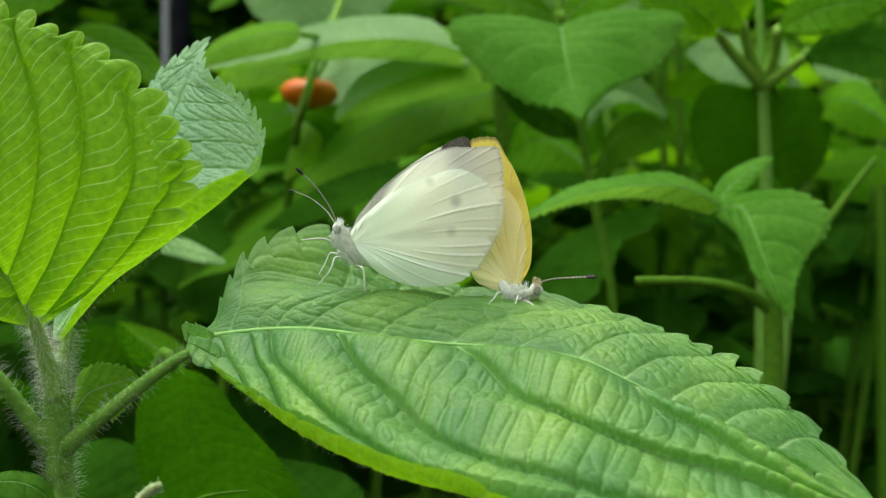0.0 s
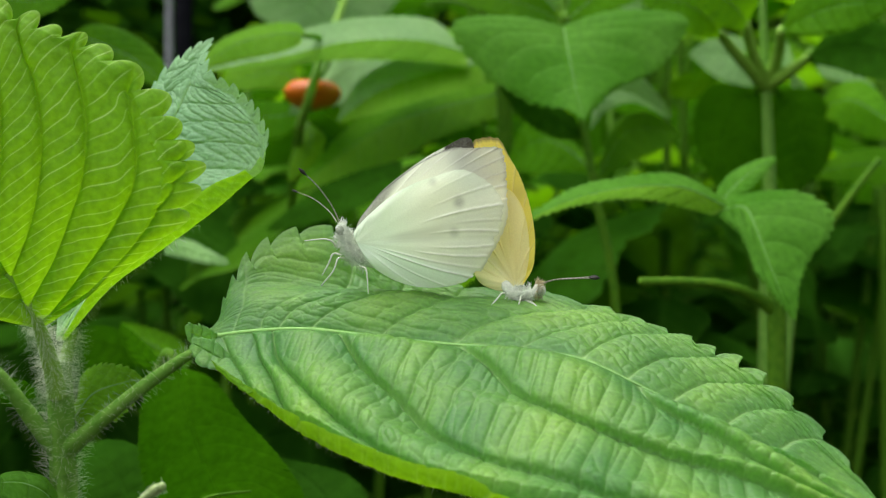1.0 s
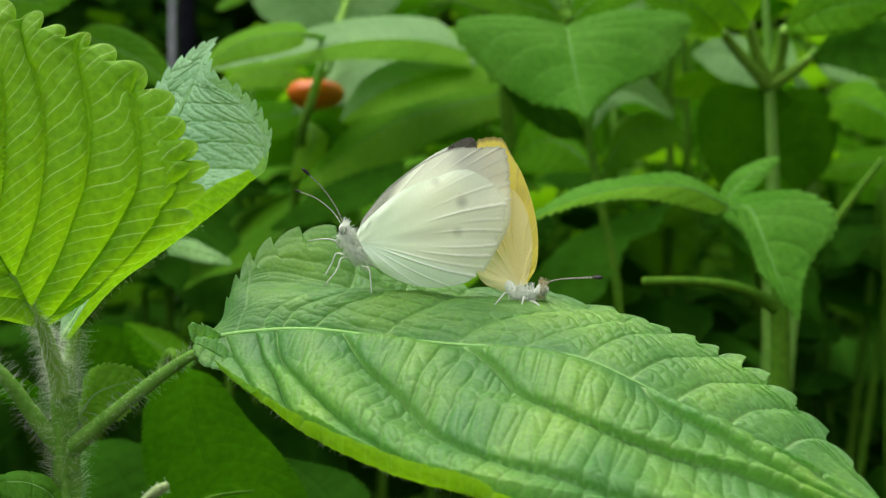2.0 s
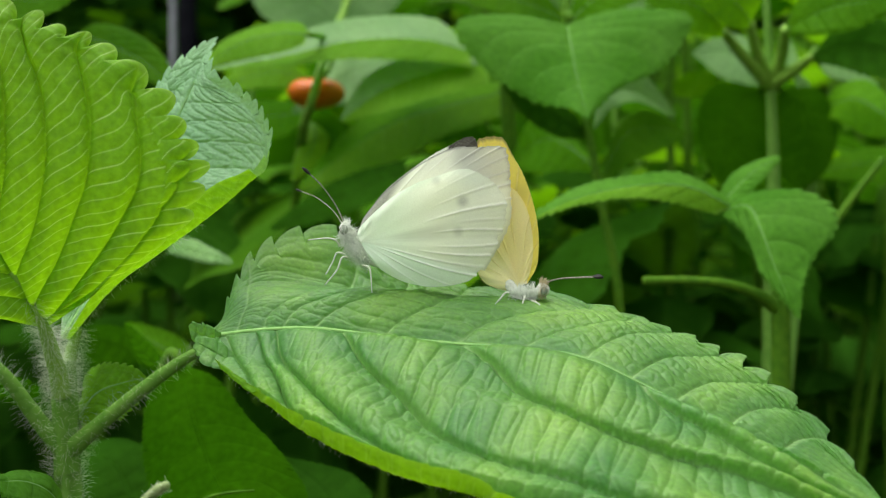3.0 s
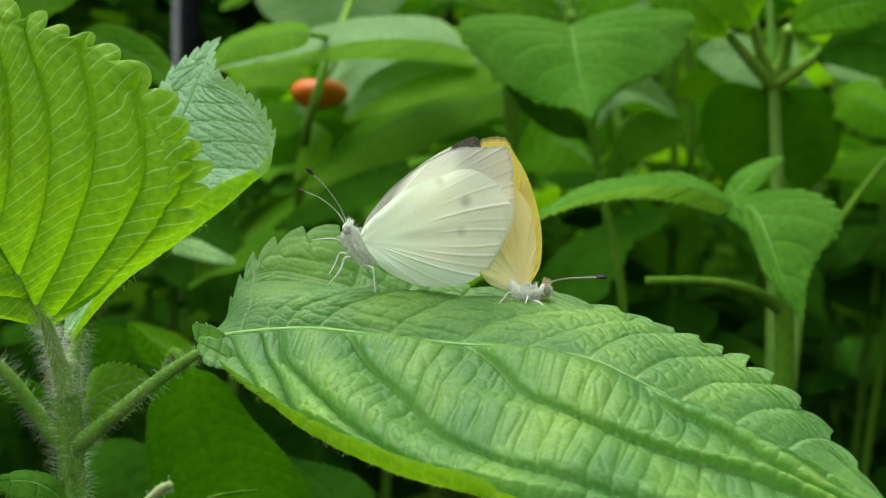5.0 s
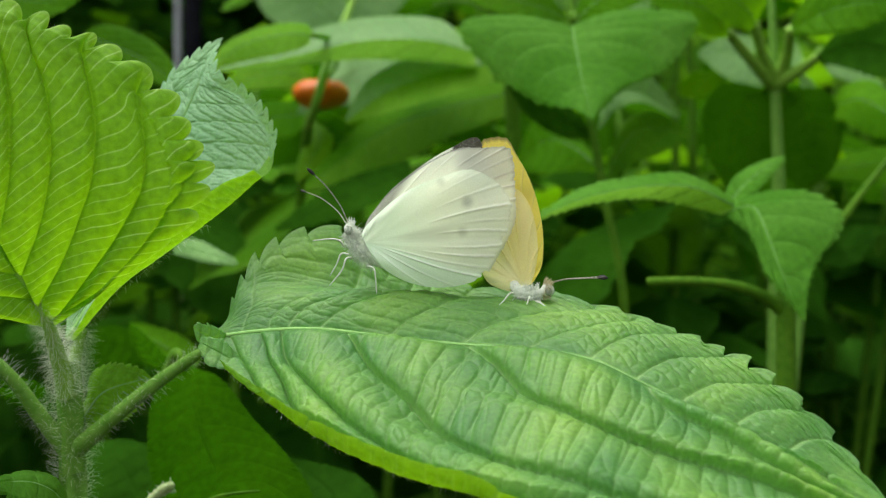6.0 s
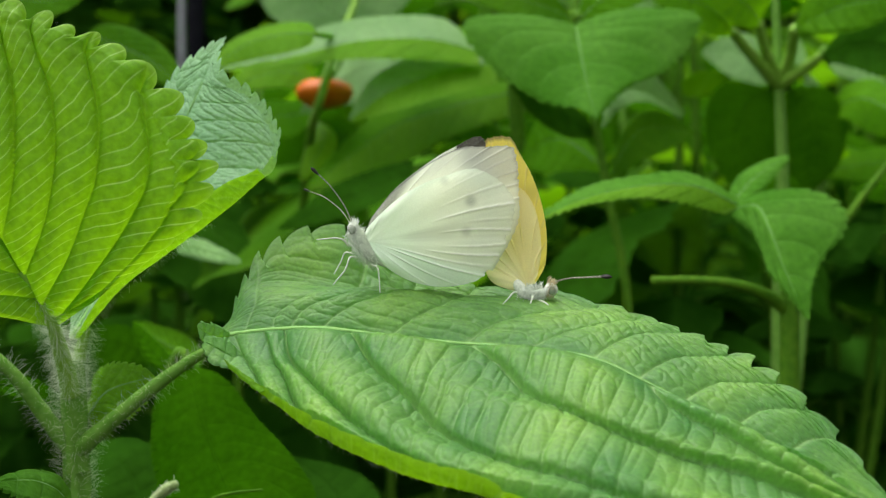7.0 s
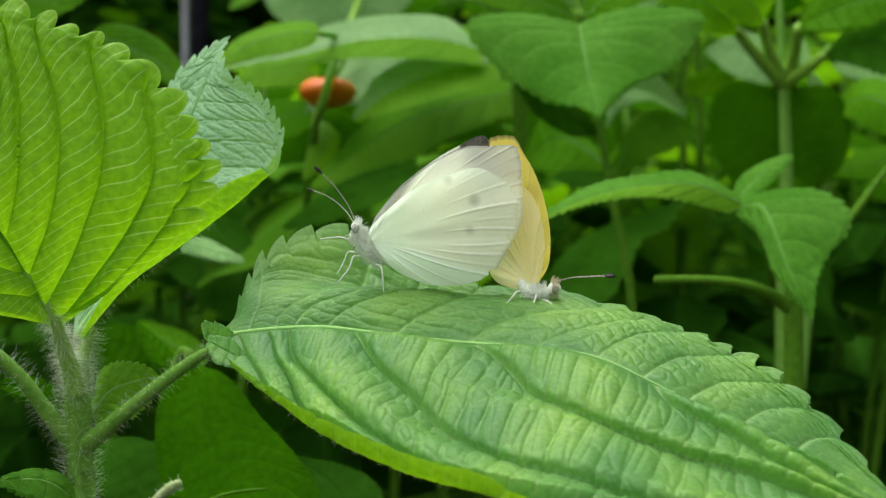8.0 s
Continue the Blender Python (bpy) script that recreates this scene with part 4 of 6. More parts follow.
wing("hindwing", white, at(HINGE, 0.0038), [(-61.8, 2.85), (-52.4, 5.90), (-41.2, 9.55), (-30.3, 13.53), (-21.0, 17.33), (-14.0, 19.27), (-6.0, 20.60), (1.9, 21.58), (9.8, 22.62), (15.9, 22.90), (25.1, 21.83), (34.5, 19.97), (39.6, 16.34), (45.6, 12.84), (54.1, 8.43), (69.9, 3.92), (95.2, 1.99)],
     [(-37, 0.6), (-22, 0.9), (-1, 0.9), (13, 0.8), (27, 0.5)], M_WHITE, 0.4)
tube("body", [(-0.01564, 0.168, 0.623), (-0.01474, 0.168, 0.62146), (-0.0131, 0.168, 0.61936), (-0.00946, 0.168, 0.61809), (-0.00218, 0.168, 0.61682), (0.00509, 0.168, 0.61645)], [0.0008, 0.0012, 0.0013, 0.001, 0.0009, 0.0007], M_BODY, white, 40, 14)
hairs("fur", [(-0.01564, 0.168, 0.623), (-0.01474, 0.168, 0.62146), (-0.0131, 0.168, 0.61936), (-0.01128, 0.168, 0.61827)], [0.0009, 0.0012, 0.0013, 0.0011], 1500, 0.0015, white, 9, 0.3, 0.00003, M_FUR)
blob("head", (-0.01555, 0.168, 0.62327), (0.001, 0.001, 0.0011), M_BODY, white, rough=0.05)
blob("eye", (-0.01575, 0.1672, 0.62308), (0.0007, 0.0006, 0.0008), M_EYE, white)
hairs("head_fur", [(-0.01619, 0.168, 0.62355), (-0.0151, 0.168, 0.62318)], [0.0009, 0.0011], 260, 0.0010, white, 10, -0.3, 0.00003, M_FUR)


def antenna(parent, pts, r=0.00009):
    a = tube("antenna", pts, [r * 1.1, r, r, r], M_SHAFT, parent, 24, 8)
    c = spline(pts, 40)
    d = unit(c[-1] - c[-6])
    tube("antenna_club", [c[-1] - d * 0.0006, c[-1], c[-1] + d * 0.0006, c[-1] + d * 0.0011], [r, r * 3, r * 3.4, r * 1.2], M_BLACK, a, 12, 8)
    rings = []
    faces = []
    for g in np.linspace(3, 36, 24).astype(int):
        v, f = tube_data([c[g] - d * 0.00009, c[g] + d * 0.00009], [r * 1.12], 2, 8)
        o = len(rings)
        rings.extend(v.tolist())
        faces.extend(tuple(x + o for x in q) for q in f)
    tagged(mesh_object("antenna_banding", rings, faces, M_RING, a), kind="stuff")


def leg(parent, pts):
    tube("leg", pts, [0.00016, 0.00014, 0.0001, 0.00007], M_LEG, parent, 20, 8)


antenna(white, [(-0.01592, 0.168, 0.62446), (-0.01714, 0.1675, 0.62716), (-0.01935, 0.167, 0.63022), (-0.02145, 0.1665, 0.63226)])
antenna(white, [(-0.01629, 0.169, 0.6243), (-0.01807, 0.172, 0.62643), (-0.02103, 0.175, 0.62862), (-0.02429, 0.178, 0.62993)], 0.00006)
leg(white, [(-0.01632, 0.1665, 0.62045), (-0.0169, 0.166, 0.62135), (-0.01833, 0.166, 0.62171), (-0.0213, 0.166, 0.62144)])
leg(white, [(-0.01514, 0.1665, 0.61874), (-0.01595, 0.1655, 0.61857), (-0.01664, 0.1652, 0.61669), (-0.01858, 0.165, 0.61428)])
leg(white, [(-0.01574, 0.169, 0.61918), (-0.01712, 0.17, 0.61936), (-0.01786, 0.17, 0.61779), (-0.0189, 0.1695, 0.61587)])
leg(white, [(-0.01253, 0.1665, 0.61739), (-0.01156, 0.1655, 0.61704), (-0.01127, 0.1652, 0.61562), (-0.01108, 0.165, 0.61303)])

# the yellow one, behind, facing the leaf's tip
yellow = root("butterfly", (0.01316, 0.1665, 0.61153), "yellow butterfly with closed wings behind the white one", "butterfly", "mating butterflies")
HINGE2 = (0.01263, 0.169, 0.61405)
wing("forewing", yellow, at(HINGE2, 0.0016), [(12.1, 1.29), (45.9, 3.88), (60.2, 6.32), (73.4, 10.41), (82.2, 14.60), (88.6, 18.52), (92.9, 21.24), (95.6, 23.75), (97.8, 24.49), (101.9, 24.80), (106.4, 24.54), (110.4, 21.67), (116.3, 14.63), (125.4, 8.38)],
     [(66, 0.6), (75, 0.6), (83, 0.7), (90, 0.7), (97, 0.7), (104, 0.7), (111, 0.6)], M_YELLOW, 0.3, 0.0, 0.0,
     lambda X, Z, R, A: 0.7 * soft(R, 0.965, 0.99) * soft(Z, 20, 22.5) + 0.22 * spot(X, Z, 0.4, 15, 1.6), lambda X, Z, R, A: 1 - 0.0 * X, "deep yellow forewing")
wing("hindwing", yellow, at(HINGE2, 0.0008), [(15.3, 1.02), (53.8, 2.89), (68.5, 5.89), (77.7, 9.29), (85.1, 12.72), (92.3, 15.38), (100.0, 16.52), (109.5, 15.35), (121.8, 12.27), (139.4, 9.11), (161.1, 7.22), (176.3, 5.58), (194.0, 2.96), (213.7, 1.30)],
     [(70, 0.5), (82, 0.4), (95, 0.6), (108, 0.7), (120, 0.7), (135, 0.8), (150, 0.8)], M_YELLOW, 0.5, 0.0, 0.0, None,
     lambda X, Z, R, A: 0.35 * soft(R, 0.93, 1.0), "pale yellow hindwing")
tube("body", [(0.01628, 0.168, 0.61345), (0.0151, 0.168, 0.613), (0.01328, 0.168, 0.61263), (0.01168, 0.1685, 0.61316), (0.01025, 0.1705, 0.61483), (0.00609, 0.1705, 0.6164)], [0.0007, 0.0008, 0.0009, 0.0009, 0.0007, 0.0006], M_BODY, yellow, 40, 14)
hairs("fur", [(0.0151, 0.168, 0.61318), (0.01328, 0.168, 0.61281), (0.01101, 0.168, 0.61281)], [0.0008, 0.0009, 0.0008], 900, 0.0012, yellow, 12, 0.2, 0.00003, M_FUR)
blob("head", (0.01619, 0.168, 0.61345), (0.0011, 0.0011, 0.0011), M_BODY, yellow, rough=0.05)
blob("eye", (0.01629, 0.1672, 0.6133), (0.0006, 0.0006, 0.0007), M_EYE, yellow)
hairs("head_fur", [(0.01674, 0.168, 0.61354), (0.01555, 0.168, 0.61372)], [0.0009, 0.0011], 420, 0.0010, yellow, 13, -0.3, 0.00003, M_TAN_FUR)
antenna(yellow, [(0.01674, 0.168, 0.61463), (0.01874, 0.168, 0.61518), (0.02192, 0.168, 0.61536), (0.02492, 0.168, 0.61545)])
antenna(yellow, [(0.01684, 0.169, 0.6146), (0.01942, 0.17, 0.61521), (0.02231, 0.171, 0.61537), (0.02533, 0.172, 0.61553)])
leg(yellow, [(0.01064, 0.1665, 0.61306), (0.00998, 0.166, 0.61299), (0.00914, 0.1655, 0.61203), (0.00804, 0.165, 0.61098)])
leg(yellow, [(0.01316, 0.1665, 0.61243), (0.01303, 0.166, 0.61218), (0.01272, 0.1655, 0.61131), (0.01224, 0.165, 0.61035)])
leg(yellow, [(0.01424, 0.1665, 0.6118), (0.0151, 0.166, 0.61146), (0.01559, 0.1655, 0.61095), (0.01626, 0.165, 0.60982)])

# ---- neighbouring plants ----


def shoot(place, label="green toothed-leaved herb among its neighbours"):
    return root("leafy_plant", place, label, "plant", "plants of the bed")


# heart-leaved plant behind the butterflies


def leaves(plant, rows, anchor=None):
    """Several blades of one plant: (midrib points, side, widths, material, fold of both halves, seed)."""
    for mids, side, wide, mat, fo, sd in rows:
        leaf(mids, [side], wide, mat, plant, 0.0003, 1, shape=(0.4, 0.8), fold=([fo[0]], [fo[1]]), teeth=26, tooth=0.06, veins=7, sweep=0.3, bow=0.15, relief=0.0005, quilt=0.1, ns=120, nu=40, seed=sd)
        if anchor:
            m = mids[0]
            tube("petiole", [anchor, tuple(0.5 * (anchor[k] + m[k]) + (0.004 if k == 2 else 0) for k in range(3)), m], [0.0012, 0.001, 0.0009], M_STEM, plant, 12, 8)


def broad(plant, mid, upper, lower, material, seed, anchor=None, n=7, tooth=0.0012, relief=0.0004, up=(0, -0.4, 1), teeth=22, pale=0.3, ns=150, nu=30, drift=0.16, sag=0.0, label="", run=None, front=None):
    """A broad leaf of a neighbouring plant, on a petiole from the anchor."""
    run = run or [(k / n, min(1.0, k / n + drift * (1 - k / n) * min(1, 3 * k / n + 0.3))) for k in range(n + 1)]
    halves = []
    for rail in (lower, upper):
        a, b = spline(mid, 9), spline(rail, 9)
        halves.append([[tuple(0.5 * (p + q) + np.array([0, 0, sag])) for p, q in zip(a, b)], rail])
    # front: second colour on the near half, imitating light that comes through it
    ob = blade(plant, mid, halves[0], halves[1], material, (run, run), up=up, power=(1.3, 1.3), teeth=(teeth, teeth), tooth=(tooth, tooth), cell=0.005, slant=0.8, relief=(relief, relief), quilt=0.2, peak=0.65,
               net=0.1, pale=pale, lean=0.5, rib=0.0003, rib_material=material if material in (M_SHADE_LEAF, M_DIM) else M_RIB_DIM, rib_lift=0.2, ns=ns, nu=nu, seed=seed, swell=0.25, lip=(0.02, front, 1.0) if front else None, label=label)
    if anchor:
        m = mid[0]
        tube("petiole", [anchor, tuple(0.5 * (anchor[k] + m[k]) + (0.004 if k == 2 else 0) for k in range(3)), m], [0.0016, 0.0013, 0.0011], M_STEM, plant, 12, 8)
    return ob


p1 = shoot((0.06185, 0.34, -0.03))
tube("stem", [(0.06185, 0.34, -0.03), (0.06001, 0.34, 0.53551), (0.0578, 0.34, 0.59809), (0.05633, 0.34, 0.61466), (0.05228, 0.34, 0.63307), (0.04897, 0.34, 0.65148), (0.0474, 0.342, 0.66185), (0.04371, 0.348, 0.68237), (0.04245, 0.35, 0.69599), (0.04229, 0.355, 0.71629)], [0.004, 0.0034, 0.003, 0.0028, 0.0026, 0.0022, 0.002, 0.0015, 0.0014, 0.001], M_STEM, p1, 70, 12)
broad(p1, [(0.04027, 0.335, 0.69128), (0.0401, 0.322, 0.68119), (0.04062, 0.31, 0.66884), (0.04207, 0.3, 0.65687)], [(0.04063, 0.335, 0.69201), (0.0555, 0.335, 0.69672), (0.07028, 0.332, 0.69604), (0.07826, 0.33, 0.69343), (0.07578, 0.327, 0.68568), (0.06601, 0.32, 0.67475), (0.05338, 0.312, 0.66831), (0.04657, 0.305, 0.66211), (0.04207, 0.3, 0.65687)],
      [(0.03918, 0.335, 0.69128), (0.02452, 0.333, 0.69446), (0.01001, 0.33, 0.69343), (0.00426, 0.328, 0.68979), (0.00845, 0.325, 0.68088), (0.01837, 0.32, 0.67128), (0.02898, 0.313, 0.66355), (0.03753, 0.304, 0.66098), (0.04207, 0.3, 0.65687)], M_MID, 51, n=6, tooth=0.0016, relief=0.0006, teeth=24, pale=0.5, ns=220, nu=50, run=[(0, 0.0), (0.02, 0.22), (0.06, 0.4), (0.14, 0.55), (0.28, 0.68), (0.48, 0.8), (0.7, 0.9), (1, 1)], sag=0.001, label="large heart-shaped toothed leaf hanging forward")
broad(p1, [(0.04152, 0.355, 0.69823), (0.03173, 0.353, 0.70199), (0.02009, 0.35, 0.70433), (0.00299, 0.345, 0.70499)], [(0.04152, 0.355, 0.699), (0.03191, 0.355, 0.70822), (0.0183, 0.352, 0.71014), (0.00299, 0.345, 0.70536)], [(0.04052, 0.353, 0.69664), (0.02939, 0.348, 0.69631), (0.01606, 0.345, 0.69864), (0.00299, 0.345, 0.70462)], M_BACK, 52, (0.042, 0.35, 0.694))
broad(p1, [(0.04259, 0.345, 0.69565), (0.04969, 0.345, 0.702), (0.05903, 0.345, 0.70798), (0.07023, 0.345, 0.71358)], [(0.04221, 0.345, 0.6964), (0.04622, 0.347, 0.70661), (0.05749, 0.347, 0.71412), (0.07023, 0.345, 0.71396)], [(0.04334, 0.345, 0.69453), (0.05481, 0.342, 0.69758), (0.06777, 0.342, 0.70425), (0.07061, 0.345, 0.71358)], M_BACK, 53, (0.042, 0.35, 0.694))
broad(p1, [(0.04327, 0.37, 0.70394), (0.04027, 0.37, 0.70754), (0.03626, 0.37, 0.71275), (0.02925, 0.37, 0.72036)], [(0.04327, 0.37, 0.70394), (0.03444, 0.372, 0.70882), (0.03041, 0.372, 0.71486), (0.02925, 0.37, 0.72036)], [(0.04367, 0.37, 0.70394), (0.04403, 0.368, 0.70787), (0.04005, 0.368, 0.71584), (0.02965, 0.37, 0.72036)], M_PALE_LEAF, 54, (0.0425, 0.352, 0.7))
broad(p1, [(0.04567, 0.37, 0.70394), (0.05128, 0.37, 0.70754), (0.05729, 0.37, 0.71275), (0.06731, 0.37, 0.72036)], [(0.04567, 0.37, 0.70434), (0.04753, 0.372, 0.71043), (0.05559, 0.372, 0.71688), (0.06731, 0.37, 0.72036)], [(0.04608, 0.37, 0.70354), (0.05698, 0.368, 0.70348), (0.07093, 0.368, 0.70428), (0.06771, 0.37, 0.72036)], M_PALE_LEAF, 55, (0.0425, 0.352, 0.7))
broad(p1, [(0.05006, 0.345, 0.66035), (0.05672, 0.36, 0.67087), (0.0672, 0.375, 0.67705), (0.08678, 0.39, 0.66983)], [(0.05006, 0.345, 0.66091), (0.05605, 0.362, 0.67351), (0.07119, 0.38, 0.6844), (0.08742, 0.39, 0.67089)], [(0.05043, 0.345, 0.65941), (0.05737, 0.358, 0.66768), (0.06931, 0.37, 0.67229), (0.08678, 0.39, 0.66878)], M_PALE_LEAF, 56)
broad(p1, [(0.04782, 0.345, 0.65754), (0.03976, 0.34, 0.6616), (0.03011, 0.335, 0.66825), (0.01805, 0.33, 0.67378)], [(0.04819, 0.345, 0.65829), (0.04221, 0.345, 0.66595), (0.03056, 0.34, 0.67173), (0.01805, 0.33, 0.67414)], [(0.04744, 0.345, 0.65642), (0.03646, 0.335, 0.65646), (0.02609, 0.33, 0.66217), (0.01787, 0.33, 0.67342)], M_SHADE_LEAF, 57)
broad(p1, [(0.05118, 0.345, 0.64634), (0.0421, 0.36, 0.65625), (0.03426, 0.37, 0.65826), (0.02489, 0.38, 0.65107)], [(0.05118, 0.345, 0.64708), (0.04269, 0.365, 0.66269), (0.03167, 0.375, 0.66589), (0.02489, 0.38, 0.65148)], [(0.05155, 0.345, 0.64522), (0.04344, 0.355, 0.6471), (0.0328, 0.365, 0.64688), (0.02489, 0.38, 0.65024)], M_BACK, 58, pale=0.8)
broad(p1, [(0.05155, 0.345, 0.64073), (0.0633, 0.37, 0.65826), (0.07324, 0.38, 0.66444), (0.09101, 0.39, 0.6635)], [(0.05155, 0.345, 0.64148), (0.06264, 0.372, 0.6635), (0.07609, 0.384, 0.67052), (0.09101, 0.39, 0.66392)], [(0.05193, 0.345, 0.63999), (0.06442, 0.365, 0.64984), (0.07736, 0.375, 0.65512), (0.09101, 0.39, 0.66286)], M_BACK, 59)

# plants behind, with long arching leaves
p2 = shoot((0.02766, 0.39, -0.03))
tube("stem", [(0.02766, 0.39, -0.03), (0.02661, 0.39, 0.56531), (0.02555, 0.39, 0.64977), (0.02344, 0.39, 0.70045), (0.02027, 0.39, 0.86093)], [0.0045, 0.004, 0.0035, 0.003, 0.0012], M_STEM, p2, 50, 12)
NODE = (0.02314, 0.385, 0.689)
# pale far half imitates sky sheen, yellow-green near half imitates transmitted light
broad(p2, [(0.01035, 0.375, 0.69086), (-0.00881, 0.37, 0.69432), (-0.03241, 0.365, 0.69253), (-0.05505, 0.358, 0.68571), (-0.07883, 0.35, 0.67969)], [(0.00941, 0.378, 0.69306), (-0.00299, 0.395, 0.70704), (-0.02844, 0.392, 0.70723), (-0.04609, 0.38, 0.70086), (-0.06403, 0.365, 0.69015), (-0.07883, 0.35, 0.68045)], [(0.01036, 0.368, 0.68436), (-0.00858, 0.36, 0.68491), (-0.03152, 0.355, 0.68477), (-0.05382, 0.35, 0.68121), (-0.07883, 0.35, 0.67931)], M_PALE_LEAF, 61, NODE, n=9, front=M_LIP_LIT, relief=0.0005, teeth=28)
broad(p2, [(-0.04464, 0.345, 0.69079), (-0.05259, 0.342, 0.69055), (-0.06478, 0.338, 0.6868), (-0.07704, 0.334, 0.67769)], [(-0.04408, 0.345, 0.69191), (-0.04936, 0.352, 0.69642), (-0.06105, 0.348, 0.69442), (-0.07224, 0.343, 0.68815), (-0.07704, 0.334, 0.67805)], [(-0.04518, 0.342, 0.68722), (-0.05166, 0.336, 0.68349), (-0.06402, 0.334, 0.68058), (-0.07667, 0.334, 0.67732)], M_LIP_LIT, 67)
tube("petiole", [(-0.04408, 0.345, 0.69079), (-0.04273, 0.362, 0.69389), (-0.04075, 0.388, 0.69794)], [0.0009, 0.0011], M_LIP_LIT, p2, 12, 8)
broad(p2, [(0.01543, 0.375, 0.6868), (-0.00481, 0.37, 0.6823), (-0.02055, 0.365, 0.67553), (-0.03489, 0.36, 0.66425)], [(0.01358, 0.38, 0.69016), (-0.00917, 0.385, 0.6915), (-0.02721, 0.375, 0.68193), (-0.03508, 0.36, 0.66502)], [(0.01683, 0.37, 0.6791), (0.00117, 0.36, 0.6736), (-0.01615, 0.355, 0.66786), (-0.03469, 0.36, 0.66347)], M_PALE_LEAF, 62, NODE, n=8, front=M_LIP_LIT)
broad(p2, [(0.00819, 0.42, 0.69641), (-0.01887, 0.415, 0.69482), (-0.03863, 0.41, 0.68859), (-0.05717, 0.4, 0.67219)], [(0.00828, 0.425, 0.69962), (-0.01933, 0.425, 0.70123), (-0.04412, 0.42, 0.69618), (-0.05761, 0.4, 0.67306)], [(0.00809, 0.415, 0.69213), (-0.01403, 0.405, 0.686), (-0.03119, 0.4, 0.67739), (-0.05674, 0.4, 0.67133)], M_PALE_LEAF, 63, NODE)
broad(p2, [(0.02296, 0.4, 0.67977), (-0.00086, 0.395, 0.67325), (-0.02407, 0.39, 0.66413), (-0.05226, 0.38, 0.64201)], [(0.02215, 0.405, 0.68491), (-0.00311, 0.41, 0.68349), (-0.03119, 0.4, 0.66959), (-0.05267, 0.38, 0.64284)], [(0.02374, 0.395, 0.67047), (0.00125, 0.385, 0.6619), (-0.01934, 0.38, 0.65107), (-0.05185, 0.38, 0.64119)], M_BACK, 64, NODE, n=9, front=M_LIP_LIT, relief=0.0005)
broad(p2, [(-0.01247, 0.36, 0.64748), (-0.02576, 0.355, 0.64133), (-0.03866, 0.35, 0.63535), (-0.05678, 0.345, 0.62672)], [(-0.01254, 0.362, 0.65058), (-0.02626, 0.362, 0.64764), (-0.04113, 0.355, 0.64037), (-0.05678, 0.345, 0.62728)], [(-0.01234, 0.356, 0.64236), (-0.02539, 0.35, 0.63497), (-0.04196, 0.346, 0.62862), (-0.05641, 0.345, 0.62616)], M_SHADE_LEAF, 65, (0.02001, 0.385, 0.65148))
broad(p2, [(0.02817, 0.43, 0.67844), (0.02049, 0.44, 0.68575), (0.01364, 0.45, 0.69334), (0.00398, 0.46, 0.69746)], [(0.02817, 0.43, 0.6796), (0.02297, 0.442, 0.69203), (0.0137, 0.452, 0.69905), (0.00398, 0.46, 0.69795)], [(0.02817, 0.43, 0.67704), (0.01565, 0.438, 0.67952), (0.00752, 0.448, 0.68695), (0.00398, 0.46, 0.69671)], M_BACK, 66, NODE)
broad(p2, [(0.0221, 0.385, 0.64522), (0.01429, 0.4, 0.66461), (0.00799, 0.41, 0.67239), (-0.00546, 0.42, 0.67139)], [(0.0221, 0.385, 0.64606), (0.01437, 0.402, 0.67137), (0.0036, 0.415, 0.67752), (-0.00591, 0.42, 0.67185)], [(0.0221, 0.385, 0.64397), (0.01198, 0.395, 0.65764), (0.00351, 0.405, 0.66298), (-0.00546, 0.42, 0.67048)], M_BACK, 68)

p3 = shoot((-0.088, 0.43, -0.03))
tube("stem", [(-0.088, 0.43, -0.03), (-0.08824, 0.43, 0.53642), (-0.07427, 0.43, 0.58298), (-0.06239, 0.43, 0.62489), (-0.05666, 0.412, 0.65368), (-0.05179, 0.392, 0.6669)], [0.004, 0.003, 0.0027, 0.0023, 0.002, 0.0018], M_STEM, p3, 60, 12)
tube("stem_top", [(-0.05179, 0.392, 0.6669), (-0.04617, 0.374, 0.67488), (-0.04324, 0.384, 0.6909), (-0.04129, 0.41, 0.7068), (-0.03352, 0.43, 0.73664)], [0.0018, 0.0016, 0.0014, 0.0013, 0.001], M_YOUNG_STALK, p3, 40, 12, label="pale young upper stem")
NODE = (-0.04129, 0.41, 0.7068)
broad(p3, [(-0.0506, 0.525, 0.73285), (-0.06428, 0.53, 0.74368), (-0.07647, 0.535, 0.75643), (-0.08888, 0.54, 0.77525)], [(-0.0506, 0.525, 0.73398), (-0.0533, 0.535, 0.75353), (-0.06549, 0.54, 0.7694), (-0.08888, 0.54, 0.77583)], [(-0.0523, 0.525, 0.73171), (-0.0722, 0.525, 0.73057), (-0.0901, 0.53, 0.73794), (-0.09751, 0.536, 0.75378), (-0.08946, 0.54, 0.77525)], M_PALE_LEAF, 71, NODE, label="pale grey-green upper leaf")
broad(p3, [(-0.04946, 0.525, 0.73285), (-0.04132, 0.53, 0.74655), (-0.03447, 0.535, 0.75933), (-0.01871, 0.54, 0.77525)], [(-0.05003, 0.525, 0.73398), (-0.04868, 0.532, 0.7499), (-0.03903, 0.538, 0.76593), (-0.01871, 0.54, 0.77583)], [(-0.04832, 0.525, 0.73228), (-0.02956, 0.525, 0.73683), (-0.01843, 0.532, 0.75278), (-0.01813, 0.54, 0.77525)], M_PALE_LEAF, 77, NODE)
